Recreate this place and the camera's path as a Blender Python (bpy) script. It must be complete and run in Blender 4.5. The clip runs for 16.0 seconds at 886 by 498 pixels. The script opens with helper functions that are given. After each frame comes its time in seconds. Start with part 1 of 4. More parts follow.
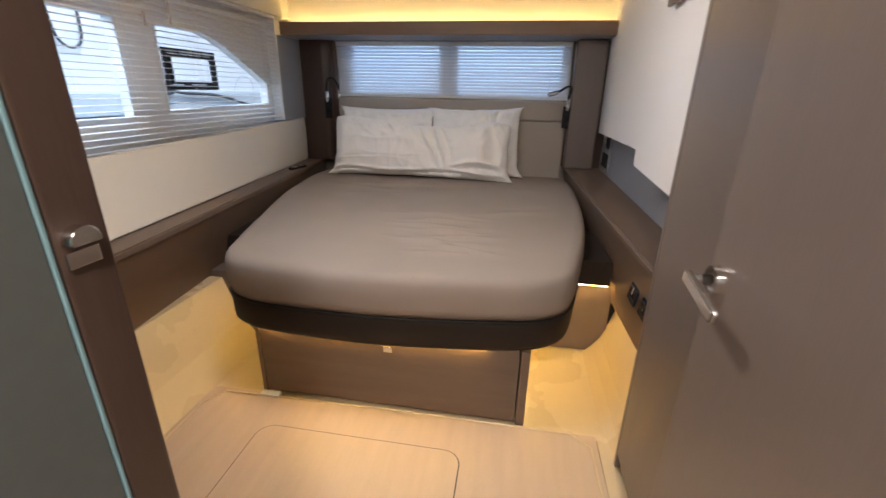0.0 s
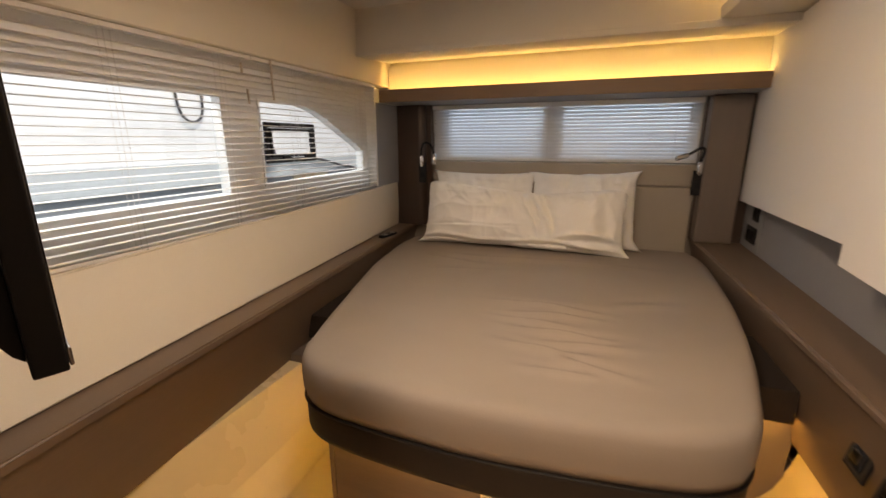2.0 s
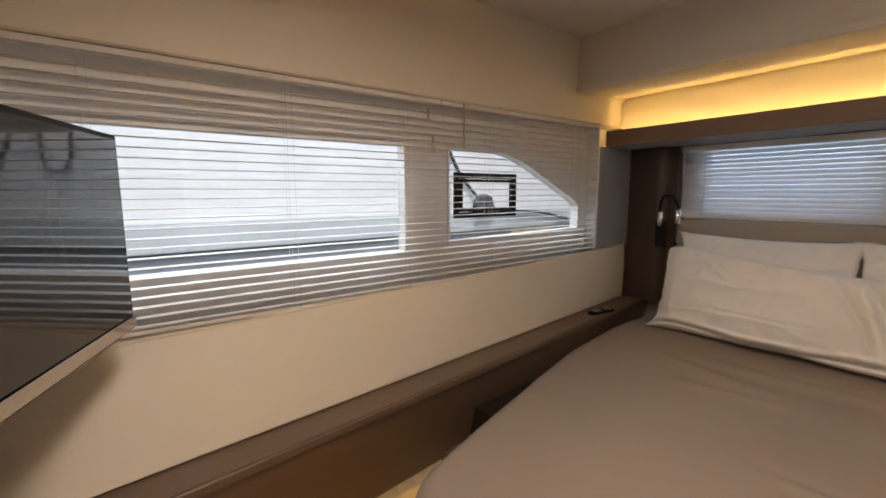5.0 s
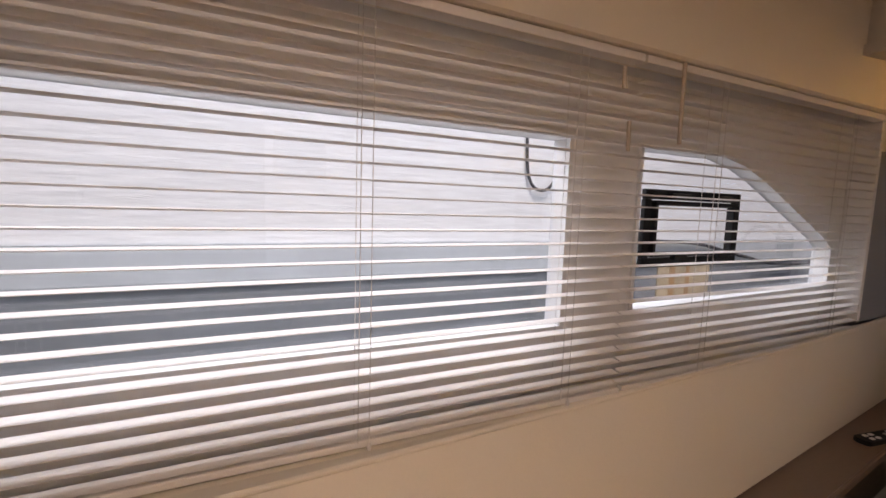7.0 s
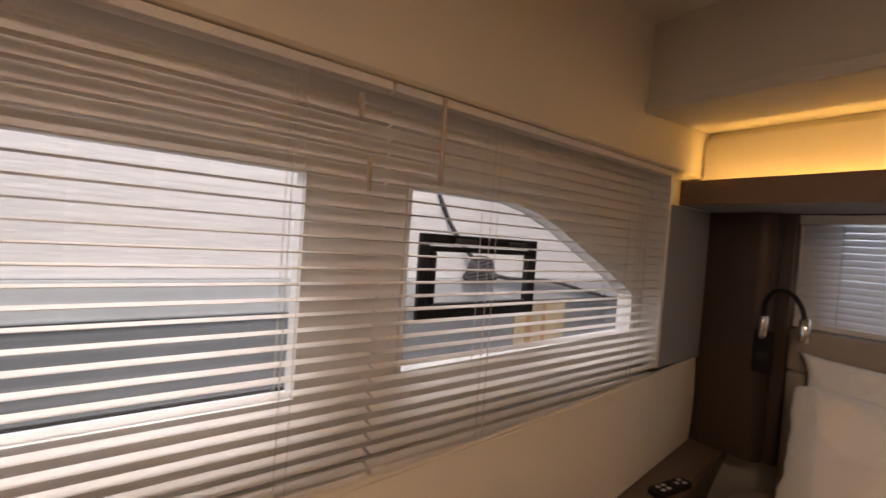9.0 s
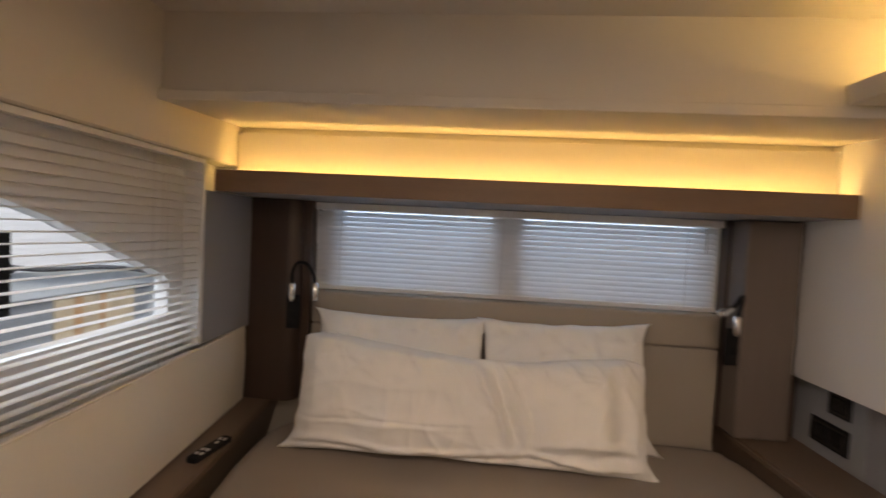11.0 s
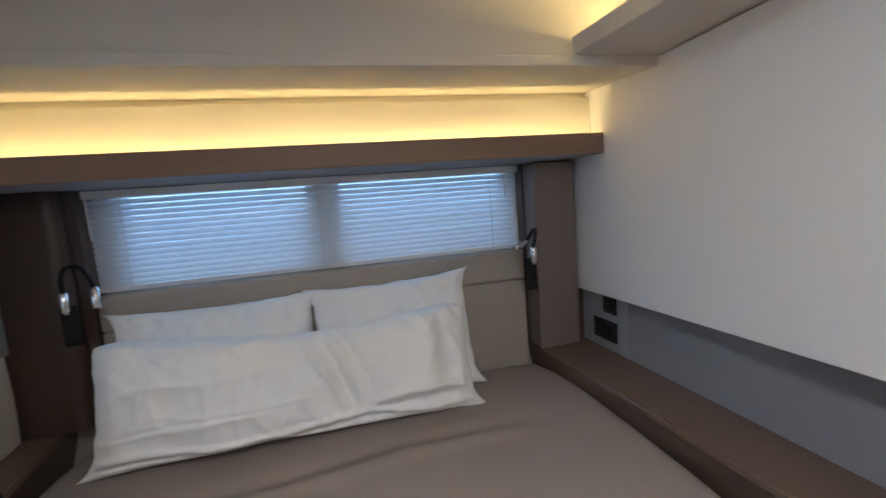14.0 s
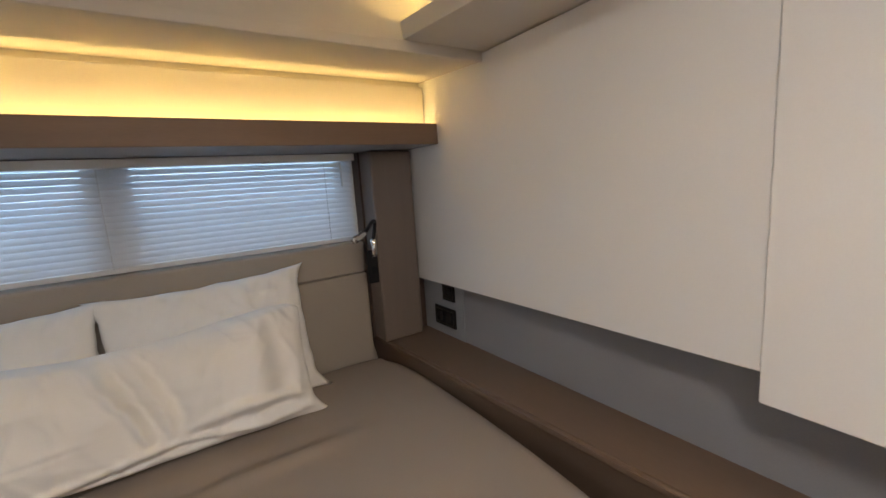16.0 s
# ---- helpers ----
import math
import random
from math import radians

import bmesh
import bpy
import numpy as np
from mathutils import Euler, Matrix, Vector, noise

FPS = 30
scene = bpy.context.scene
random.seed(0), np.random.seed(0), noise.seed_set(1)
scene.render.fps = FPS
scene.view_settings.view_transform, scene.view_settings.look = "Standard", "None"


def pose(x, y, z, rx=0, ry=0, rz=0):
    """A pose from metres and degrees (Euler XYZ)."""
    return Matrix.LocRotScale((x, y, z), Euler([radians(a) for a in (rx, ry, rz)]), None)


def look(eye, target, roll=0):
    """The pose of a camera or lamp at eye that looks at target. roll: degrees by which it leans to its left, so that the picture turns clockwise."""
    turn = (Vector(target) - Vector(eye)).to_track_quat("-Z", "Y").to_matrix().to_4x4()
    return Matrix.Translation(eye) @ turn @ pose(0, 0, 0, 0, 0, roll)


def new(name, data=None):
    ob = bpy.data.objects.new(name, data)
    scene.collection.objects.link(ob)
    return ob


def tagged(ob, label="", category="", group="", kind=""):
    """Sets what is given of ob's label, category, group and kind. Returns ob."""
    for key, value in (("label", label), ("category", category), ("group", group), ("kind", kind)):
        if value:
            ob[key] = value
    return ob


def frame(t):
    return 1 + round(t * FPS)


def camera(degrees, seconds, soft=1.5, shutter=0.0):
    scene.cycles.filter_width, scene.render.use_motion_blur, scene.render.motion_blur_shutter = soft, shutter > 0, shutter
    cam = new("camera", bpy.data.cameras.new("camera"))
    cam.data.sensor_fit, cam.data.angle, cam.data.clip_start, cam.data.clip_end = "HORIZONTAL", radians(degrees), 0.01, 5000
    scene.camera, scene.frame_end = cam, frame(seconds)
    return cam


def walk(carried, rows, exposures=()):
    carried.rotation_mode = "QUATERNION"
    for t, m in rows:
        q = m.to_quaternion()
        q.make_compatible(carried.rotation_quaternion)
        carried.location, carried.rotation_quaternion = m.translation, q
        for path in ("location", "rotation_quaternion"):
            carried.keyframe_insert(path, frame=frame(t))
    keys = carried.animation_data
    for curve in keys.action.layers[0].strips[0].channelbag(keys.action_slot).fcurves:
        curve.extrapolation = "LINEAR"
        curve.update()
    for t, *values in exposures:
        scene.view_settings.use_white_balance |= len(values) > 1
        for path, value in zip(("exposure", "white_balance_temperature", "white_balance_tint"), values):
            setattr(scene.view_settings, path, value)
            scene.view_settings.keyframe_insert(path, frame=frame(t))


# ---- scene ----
cam = camera(92.6, 16.0, shutter=0.4)
PATH = [
    (0, (0.249, -0.066, 1.212), (-0.049, 1.783, 0.51), 1.1),
    (0.5, (0.249, -0.07, 1.218), (-0.208, 1.758, 0.548), 0.8),
    (1, (0.207, 0.008, 1.248), (-0.262, 1.864, 0.668), 0.6),
    (1.5, (0.134, 0.135, 1.284), (-0.375, 1.999, 0.77), -0.0),
    (2, (0.074, 0.256, 1.294), (-0.609, 2.07, 0.799), -0.2),
    (2.5, (0.072, 0.321, 1.297), (-0.82, 2.035, 0.78), 0.1),
    (3, (0.078, 0.355, 1.279), (-0.957, 1.974, 0.724), -0.6),
    (3.5, (0.067, 0.398, 1.277), (-1.085, 1.937, 0.727), -1.1),
    (5.8, (-0.304, 1.007, 1.346), (-1.993, 2.059, 1.149), 1.8),
    (6, (-0.421, 1.039, 1.376), (-2.116, 2.073, 1.135), 2.0),
    (6.5, (-0.61, 1.027, 1.36), (-2.363, 1.965, 1.138), 2.2),
    (7, (-0.721, 1.032, 1.327), (-2.523, 1.877, 1.124), 1.8),
    (7.5, (-0.729, 1.117, 1.359), (-2.54, 1.948, 1.193), 1.9),
    (8, (-0.704, 1.229, 1.377), (-2.49, 2.117, 1.243), 1.8),
    (8.2, (-0.713, 1.275, 1.375), (-2.472, 2.22, 1.254), 2.3),
    (10.5, (-0.507, 1.452, 1.393), (-1.232, 3.316, 1.374), 3.4),
    (11, (-0.414, 1.417, 1.431), (-0.568, 3.41, 1.355), 2.9),
    (11.5, (-0.372, 1.367, 1.434), (-0.262, 3.359, 1.289), 1.1),
    (12, (-0.262, 1.371, 1.442), (-0.103, 3.358, 1.287), -0.9),
    (12.5, (-0.132, 1.371, 1.415), (0.04, 3.357, 1.251), -2.4),
    (13, (-0.097, 1.372, 1.415), (0.072, 3.357, 1.234), -3.6),
    (13.5, (-0.185, 1.375, 1.396), (0.081, 3.348, 1.212), -4.2),
    (14, (-0.243, 1.405, 1.406), (0.24, 3.332, 1.177), -4.5),
    (14.5, (-0.209, 1.409, 1.359), (0.53, 3.251, 1.109), -4.7),
    (15, (-0.169, 1.473, 1.367), (0.769, 3.208, 1.037), -4.9),
    (15.5, (-0.194, 1.489, 1.372), (0.841, 3.165, 1.028), -4.6),
    (16, (-0.174, 1.455, 1.402), (0.937, 3.087, 1.077), -3.8),
]
EXPOSURES = [
    (0.0, 0.7, 6035, 16), (1.0, 0.65, 5837, 14), (1.5, 0.6, 6332, 15), (2.0, 0.48, 8608, 21), (3.5, 0.33, 8707, 21), (6.0, 0.15, 7223, 22),
    (6.5, 0.08, 8113, 30), (7.0, 0.05, 8113, 31), (8.0, -0.15, 8608, 33), (10.3, 0.02, 9894, 32), (10.5, 0.08, 9894, 31), (11.0, 0.3, 7816, 22),
    (11.5, 0.5, 5540, 13), (13.0, 0.5, 5010, 10), (14.0, 0.5, 5420, 11), (14.5, 0.53, 5541, 12), (15.5, 0.53, 6233, 13), (16.0, 0.53, 6530, 14),
]
walk(cam, [(t, look(eye, target, roll)) for t, eye, target, roll in PATH], EXPOSURES)

# ---- world, sun, large lights ----
world = bpy.data.worlds.new("world")
scene.world = world
world.use_nodes = True
wn = world.node_tree
sky = wn.nodes.new("ShaderNodeTexSky")
sky.sky_type, sky.sun_disc = "NISHITA", False
sky.sun_elevation, sky.sun_rotation = radians(60), radians(90)
wn.nodes["Background"].inputs[1].default_value = 0.1
wn.links.new(sky.outputs[0], wn.nodes["Background"].inputs[0])
sun = new("sun", bpy.data.lights.new("sun", "SUN"))
sun.data.energy, sun.data.angle, sun.data.color = 2.0, radians(10), (0.93, 1.0, 0.97)
sun.matrix_world = look((0, 0, 0), (-0.5, 0.12, -0.86))

WARM = (1.0, 0.7, 0.23)
DAY = (0.64, 0.83, 1.0)


def area(name, place, target, sx, sy, power, colour):
    la = bpy.data.lights.new(name, "AREA")
    la.shape, la.size, la.size_y, la.energy, la.color = "RECTANGLE", sx, sy, power, colour
    ob = new(name, la)
    ob.matrix_world = look(place, target)
    return ob


SIDE = area("daylight_side_window", (-1.86, 1.5, 1.90), (-1.2, 1.5, 1.1), 2.6, 0.5, 25, DAY)
HEAD = area("daylight_head_window", (-0.25, 3.45, 1.40), (-0.25, 0, 1.2), 1.7, 0.45, 5.0, (0.42, 0.7, 1.0))
# Added fill lamps for cabin and corridor; their fittings are never in view.
CABIN = area("cabin_fill_lamp", (-0.3, 1.1, 1.995), (-0.15, 1.15, 0.6), 0.3, 0.3, 9.0, (1, 0.92, 0.82))
PASSAGE = area("corridor_fill_lamp", (0.3, -0.6, 2.0), (0.3, -0.6, 0), 0.14, 0.14, 22, (1, 0.86, 0.7))

# ---- materials ----


def mat(name, colour, rough=0.5, metal=0.0, vary=0.12, scale=6.0, bump=0.0, bscale=60.0, stretch=(1, 1, 1), spec=0.5, fine=0.0):
    m = bpy.data.materials.new(name)
    m.use_nodes = True
    nt = m.node_tree
    b = nt.nodes["Principled BSDF"]
    b.inputs["Roughness"].default_value, b.inputs["Metallic"].default_value = rough, metal
    b.inputs["Specular IOR Level"].default_value = spec
    tc = nt.nodes.new("ShaderNodeTexCoord")
    mp = nt.nodes.new("ShaderNodeMapping")
    mp.inputs["Scale"].default_value = stretch
    nt.links.new(tc.outputs["Object"], mp.inputs[0])
    n1 = nt.nodes.new("ShaderNodeTexNoise")
    n1.inputs["Scale"].default_value, n1.inputs["Detail"].default_value = scale, 5
    nt.links.new(mp.outputs[0], n1.inputs["Vector"])
    n2 = nt.nodes.new("ShaderNodeTexNoise")
    n2.inputs["Scale"].default_value, n2.inputs["Detail"].default_value = bscale, 3
    nt.links.new(mp.outputs[0], n2.inputs["Vector"])
    mixf = nt.nodes.new("ShaderNodeMix")
    mixf.inputs[0].default_value = 0.35
    nt.links.new(n1.outputs[0], mixf.inputs[2]), nt.links.new(n2.outputs[0], mixf.inputs[3])
    ramp = nt.nodes.new("ShaderNodeValToRGB")
    lo, hi = [c * (1 - vary) for c in colour], [min(1, c * (1 + vary)) for c in colour]
    ramp.color_ramp.elements[0].position, ramp.color_ramp.elements[1].position = 0.3, 0.7
    ramp.color_ramp.elements[0].color, ramp.color_ramp.elements[1].color = (*lo, 1), (*hi, 1)
    nt.links.new(mixf.outputs[0], ramp.inputs[0])
    nt.links.new(ramp.outputs[0], b.inputs["Base Color"])
    rr = nt.nodes.new("ShaderNodeMapRange")
    rr.inputs[3].default_value, rr.inputs[4].default_value = max(0, rough - 0.08), min(1, rough + 0.08)
    nt.links.new(n1.outputs[0], rr.inputs[0]), nt.links.new(rr.outputs[0], b.inputs["Roughness"])
    if bump:
        bp = nt.nodes.new("ShaderNodeBump")
        bp.inputs["Strength"].default_value, bp.inputs["Distance"].default_value = bump, 0.004
        nt.links.new(n2.outputs[0], bp.inputs["Height"]), nt.links.new(bp.outputs[0], b.inputs["Normal"])
    return m


def glow(name, colour, power):
    m = bpy.data.materials.new(name)
    m.use_nodes = True
    b = m.node_tree.nodes["Principled BSDF"]
    b.inputs["Base Color"].default_value = (*colour, 1)
    b.inputs["Emission Color"].default_value, b.inputs["Emission Strength"].default_value = (*colour, 1), power
    return m


WOOD = mat("taupe_laminate", (0.175, 0.138, 0.117), 0.36, vary=0.07, scale=3, bscale=40, bump=0.06, stretch=(8, 8, 0.7))
WOOD_H = mat("taupe_laminate_across", (0.165, 0.113, 0.08), 0.42, vary=0.1, scale=3, bscale=40, bump=0.06, stretch=(6, 0.7, 6))
BEAM = mat("brown_laminate_beam", (0.2, 0.13, 0.088), 0.5, vary=0.12, scale=3, bscale=50, bump=0.05, stretch=(0.7, 8, 8))
CREAM = mat("cream_leatherette", (0.74, 0.68, 0.58), 0.55, vary=0.03, scale=2, bscale=220, bump=0.08)
CEIL = mat("beige_headliner", (0.62, 0.58, 0.52), 0.75, vary=0.04, scale=2, bscale=260, bump=0.1)
WHITE = mat("white_fabric_panel", (0.84, 0.83, 0.82), 0.6, vary=0.025, scale=1.5, bscale=260, bump=0.06)
GREY = mat("grey_fabric_wall", (0.29, 0.29, 0.305), 0.75, vary=0.06, scale=3, bscale=240, bump=0.12)
SHEET = mat("taupe_bed_sheet", (0.32, 0.272, 0.238), 0.85, vary=0.05, scale=3, bscale=300, bump=0.15, spec=0.2)
# Taupe laminate darkened for the left column's shade; the brown jamb shares it.
COLW = mat("shaded_brown_laminate", (0.065, 0.042, 0.032), 0.36, vary=0.14, scale=3, bscale=40, bump=0.06, stretch=(8, 8, 0.7))
COLT = mat("taupe_column_laminate", (0.17, 0.135, 0.115), 0.45, vary=0.08, scale=3, bscale=60, bump=0.05, stretch=(8, 8, 0.7))
RIM = mat("dark_brown_leatherette", (0.026, 0.019, 0.015), 0.65, vary=0.1, scale=4, bscale=200, bump=0.12, spec=0.25)
HEADB = mat("taupe_padded_leather", (0.38, 0.335, 0.285), 0.5, vary=0.05, scale=3, bscale=180, bump=0.12)
COTTON = mat("white_cotton", (0.88, 0.87, 0.85), 0.9, vary=0.02, scale=6, bscale=320, bump=0.12, spec=0.15)
GEL = mat("cream_gelcoat", (0.72, 0.59, 0.37), 0.28, vary=0.015, scale=1.5, bscale=30, bump=0.02)
FLOOR = mat("pale_oak_sole", (0.6, 0.46, 0.32), 0.4, vary=0.07, scale=3, bscale=60, bump=0.05, stretch=(9, 1, 1))
BLACK = mat("black_plastic", (0.009, 0.009, 0.01), 0.55, vary=0.1, scale=10, bscale=200, bump=0.05, spec=0.25)
DARK = mat("dark_seam_and_shade", (0.03, 0.025, 0.02), 0.7)
CHROME = mat("satin_chrome", (0.75, 0.74, 0.72), 0.16, metal=1.0, vary=0.03, scale=8, bscale=120)
STEEL = mat("polished_steel", (0.6, 0.56, 0.54), 0.06, metal=1.0, vary=0.02)
SCREEN = mat("dark_glass_screen", (0.02, 0.021, 0.024), 0.1, vary=0.02)
GLOSS = mat("glossy_black_glass", (0.012, 0.012, 0.014), 0.0, vary=0.02, spec=0.9)
RUST = mat("rust_stained_paint", (0.5, 0.41, 0.28), 0.7, vary=0.3, scale=9, bscale=30)
LED = glow("warm_led", WARM, 29)


FRAME = mat("white_window_rubber", (0.78, 0.78, 0.77), 0.45, vary=0.03, scale=5, bscale=80)
GREY2 = mat("grey_socket_panel", (0.32, 0.33, 0.35), 0.6, vary=0.05, scale=3, bscale=200, bump=0.06)
BRONZE = mat("bronze_frame", (0.22, 0.18, 0.14), 0.4, metal=0.4, vary=0.06)
WOODF = mat("brown_laminate_bed", (0.16, 0.115, 0.085), 0.4, vary=0.12, scale=3, bscale=40, bump=0.05, stretch=(0.7, 8, 8))
CORD = mat("white_cord", (0.7, 0.68, 0.66), 0.8)
WAND = mat("beige_wand", (0.5, 0.42, 0.34), 0.5)
GREYB = mat("grey_rubber_button", (0.5, 0.5, 0.5), 0.6)
WATER = mat("harbour_water", (0.05, 0.07, 0.08), 0.15, vary=0.2, scale=0.6, bscale=3, bump=0.3)
QUAYW = mat("white_quay_sheet", (0.80, 0.835, 0.86), 0.6, vary=0.06, scale=9, bscale=18, bump=1.0, stretch=(1, 0.35, 2.8))
QUAYB = mat("pale_blue_kerb", (0.48, 0.54, 0.58), 0.6, vary=0.1, scale=4, bscale=30, bump=0.3)
QUAYG = mat("grey_quay_face", (0.2, 0.23, 0.26), 0.65, vary=0.18, scale=3, bscale=25, bump=0.3, stretch=(1, 0.5, 2))
ROPE = mat("grey_rope", (0.06, 0.065, 0.075), 0.8, vary=0.2, scale=30, bscale=120, bump=0.3)
RUST2 = mat("brown_rust", (0.42, 0.24, 0.11), 0.8, vary=0.3, scale=12, bscale=60)
LED_BED = glow("warm_led_bed", (1.0, 0.62, 0.15), 40)
LED_SOFFIT = glow("warm_led_soffit", WARM, 45)
LED_COVE = glow("warm_led_cove", WARM, 2.2)
# glowing lens of the two added downlights
DOWN = glow("fill_lens", (1, 0.84, 0.66), 6)


def translucent(name, colour, amount, rough=0.6):
    m = mat(name, colour, rough, vary=0.03, scale=4, bscale=90, bump=0.03)
    nt = m.node_tree
    b = nt.nodes["Principled BSDF"]
    tr = nt.nodes.new("ShaderNodeBsdfTranslucent")
    tr.inputs[0].default_value = (*colour, 1)
    mx = nt.nodes.new("ShaderNodeMixShader")
    mx.inputs[0].default_value = amount
    nt.links.new(b.outputs[0], mx.inputs[1]), nt.links.new(tr.outputs[0], mx.inputs[2])
    nt.links.new(mx.outputs[0], nt.nodes["Material Output"].inputs[0])
    return m


SLAT = translucent("white_blind_slat", (0.84, 0.82, 0.80), 0.12)


SLAT_HEAD = translucent("white_head_blind_slat", (0.84, 0.84, 0.85), 0.42)


def glass(name, colour=(1, 1, 1), rough=0.0):
    m = bpy.data.materials.new(name)
    m.use_nodes = True
    b = m.node_tree.nodes["Principled BSDF"]
    b.inputs["Base Color"].default_value = (*colour, 1)
    b.inputs["Transmission Weight"].default_value, b.inputs["Roughness"].default_value, b.inputs["IOR"].default_value = 1, rough, 1.45
    return m


GLASS = glass("window_glass", (0.96, 0.98, 1.0))
TEAL = mat("glass_edge", (0.17, 0.29, 0.32), 0.2, vary=0.05)
MIRROR = mat("smoked_glass", (0.10, 0.115, 0.112), 0.12, vary=0.08, scale=1.2, spec=0.7)

# ---- geometry helpers ----


def part(name, bm, material, parent=None, label="", smooth=False):
    me = bpy.data.meshes.new(name)
    if smooth:
        for f in bm.faces:
            f.smooth = True
    bm.to_mesh(me)
    bm.free()
    me.materials.append(material)
    ob = new(name, me)
    if parent is not None:
        ob.parent = parent
    if label:
        ob["label"] = label
    return ob


def thing(name, label, category, at=(0, 0, 0), group="", kind=""):
    ob = new(name)
    ob.empty_display_size = 0.05
    ob.location = at
    return tagged(ob, label, category, group, kind)


def box(a, b, bevel=0.0, seg=2, bm=None):
    """A box from corner a to corner b."""
    own = bm is None
    t = bmesh.new()
    bmesh.ops.create_cube(t, size=1)
    for v in t.verts:
        v.co = Vector([(p + q) / 2 + c * (q - p) for p, q, c in zip(a, b, v.co)])
    if bevel:
        bmesh.ops.bevel(t, geom=t.edges[:], offset=bevel, segments=seg, affect="EDGES", profile=0.6)
    if own:
        return t
    me = bpy.data.meshes.new("tmp")
    t.to_mesh(me)
    t.free()
    bm.from_mesh(me)
    bpy.data.meshes.remove(me)
    return bm


def prism(points, lo, hi, axis="z", bevel=0.0, seg=2):
    """A closed outline swept along an axis from lo to hi; points give the other two axes in order."""
    bm = bmesh.new()

    def at(p, h):
        return {"z": (p[0], p[1], h), "y": (p[0], h, p[1]), "x": (h, p[0], p[1])}[axis]
    low = [bm.verts.new(at(p, lo)) for p in points]
    top = [bm.verts.new(at(p, hi)) for p in points]
    n = len(points)
    bm.faces.new(low), bm.faces.new(top)
    for i in range(n):
        bm.faces.new((low[i], low[(i + 1) % n], top[(i + 1) % n], top[i]))
    bmesh.ops.recalc_face_normals(bm, faces=bm.faces[:])
    if bevel:
        bmesh.ops.bevel(bm, geom=bm.edges[:], offset=bevel, segments=seg, affect="EDGES", profile=0.6)
    return bm


def hexa(p):
    """A solid from eight corners: four below, four above, in the same turn."""
    bm = bmesh.new()
    v = [bm.verts.new(c) for c in p]
    for f in ((3, 2, 1, 0), (4, 5, 6, 7), (0, 1, 5, 4), (1, 2, 6, 5), (2, 3, 7, 6), (3, 0, 4, 7)):
        bm.faces.new([v[i] for i in f])
    bmesh.ops.recalc_face_normals(bm, faces=bm.faces[:])
    return bm


def tube(points, radius, sides=8, bm=None):
    """A round bar along a line of points."""
    bm = bm or bmesh.new()
    pts = [Vector(p) for p in points]
    rings = []
    side = None
    for i, p in enumerate(pts):
        d = (pts[min(i + 1, len(pts) - 1)] - pts[max(i - 1, 0)]).normalized()
        if side is None:
            side = d.orthogonal().normalized()
        side = (side - d * side.dot(d)).normalized()
        up = d.cross(side)
        r = radius[i] if isinstance(radius, (list, tuple)) else radius
        rings.append([bm.verts.new(p + r * (side * math.cos(a) + up * math.sin(a))) for a in (2 * math.pi * k / sides for k in range(sides))])
    for a, b in zip(rings, rings[1:]):
        for k in range(sides):
            bm.faces.new((a[k], a[(k + 1) % sides], b[(k + 1) % sides], b[k]))
    bm.faces.new(rings[0][::-1]), bm.faces.new(rings[-1])
    bmesh.ops.recalc_face_normals(bm, faces=bm.faces[:])
    return bm


def curve_points(ctrl, n=24):
    """A smooth line through control points."""
    c = [Vector(p) for p in ctrl]
    out = []
    for i in range(len(c) - 1):
        p0, p1, p2, p3 = c[max(i - 1, 0)], c[i], c[i + 1], c[min(i + 2, len(c) - 1)]
        for k in range(n):
            t = k / n
            out.append(0.5 * (2 * p1 + (p2 - p0) * t + (2 * p0 - 5 * p1 + 4 * p2 - p3) * t * t + (3 * p1 - p0 - 3 * p2 + p3) * t ** 3))
    out.append(c[-1])
    return out


def setting(name, bm, material, label, smooth=False):
    return tagged(part(name, bm, material, None, smooth=smooth), label, name.split("_")[0], kind="structure")



def shared(name, me, parent):
    ob = new(name, me)
    ob.parent = parent
    return ob


def mesh_of(bm, material, smooth=False):
    me = bpy.data.meshes.new("piece")
    if smooth:
        for f in bm.faces:
            f.smooth = True
    bm.to_mesh(me)
    bm.free()
    me.materials.append(material)
    return me


def add(bm, other):
    me = bpy.data.meshes.new("tmp")
    other.to_mesh(me)
    other.free()
    bm.from_mesh(me)
    bpy.data.meshes.remove(me)
    return bm


def closed_curve(ctrl, n):
    """n points evenly spread on a smooth closed line through the control points."""
    c = [Vector((*p, 0)) for p in ctrl]
    k = len(c)
    pts = []
    for i in range(k):
        p0, p1, p2, p3 = c[i - 1], c[i], c[(i + 1) % k], c[(i + 2) % k]
        for j in range(16):
            t = j / 16
            pts.append(0.5 * (2 * p1 + (p2 - p0) * t + (2 * p0 - 5 * p1 + 4 * p2 - p3) * t * t + (3 * p1 - p0 - 3 * p2 + p3) * t ** 3))
    d = [0.0]
    for i in range(len(pts)):
        d.append(d[-1] + (pts[(i + 1) % len(pts)] - pts[i]).length)
    out, j = [], 0
    for i in range(n):
        s = d[-1] * i / n
        while d[j + 1] < s:
            j += 1
        t = (s - d[j]) / max(1e-9, d[j + 1] - d[j])
        out.append(pts[j].lerp(pts[(j + 1) % len(pts)], t))
    return out


# ---- the cabin's shell ----
setting("floor", box((-1.5, -1.4, -0.06), (1.1, 3.4, -0.012)), GEL, "cream moulded sole under the cabin's boards")
WX, WT = -1.43, 0.05
W1 = (0.30, 1.655, 1.066, 1.485)


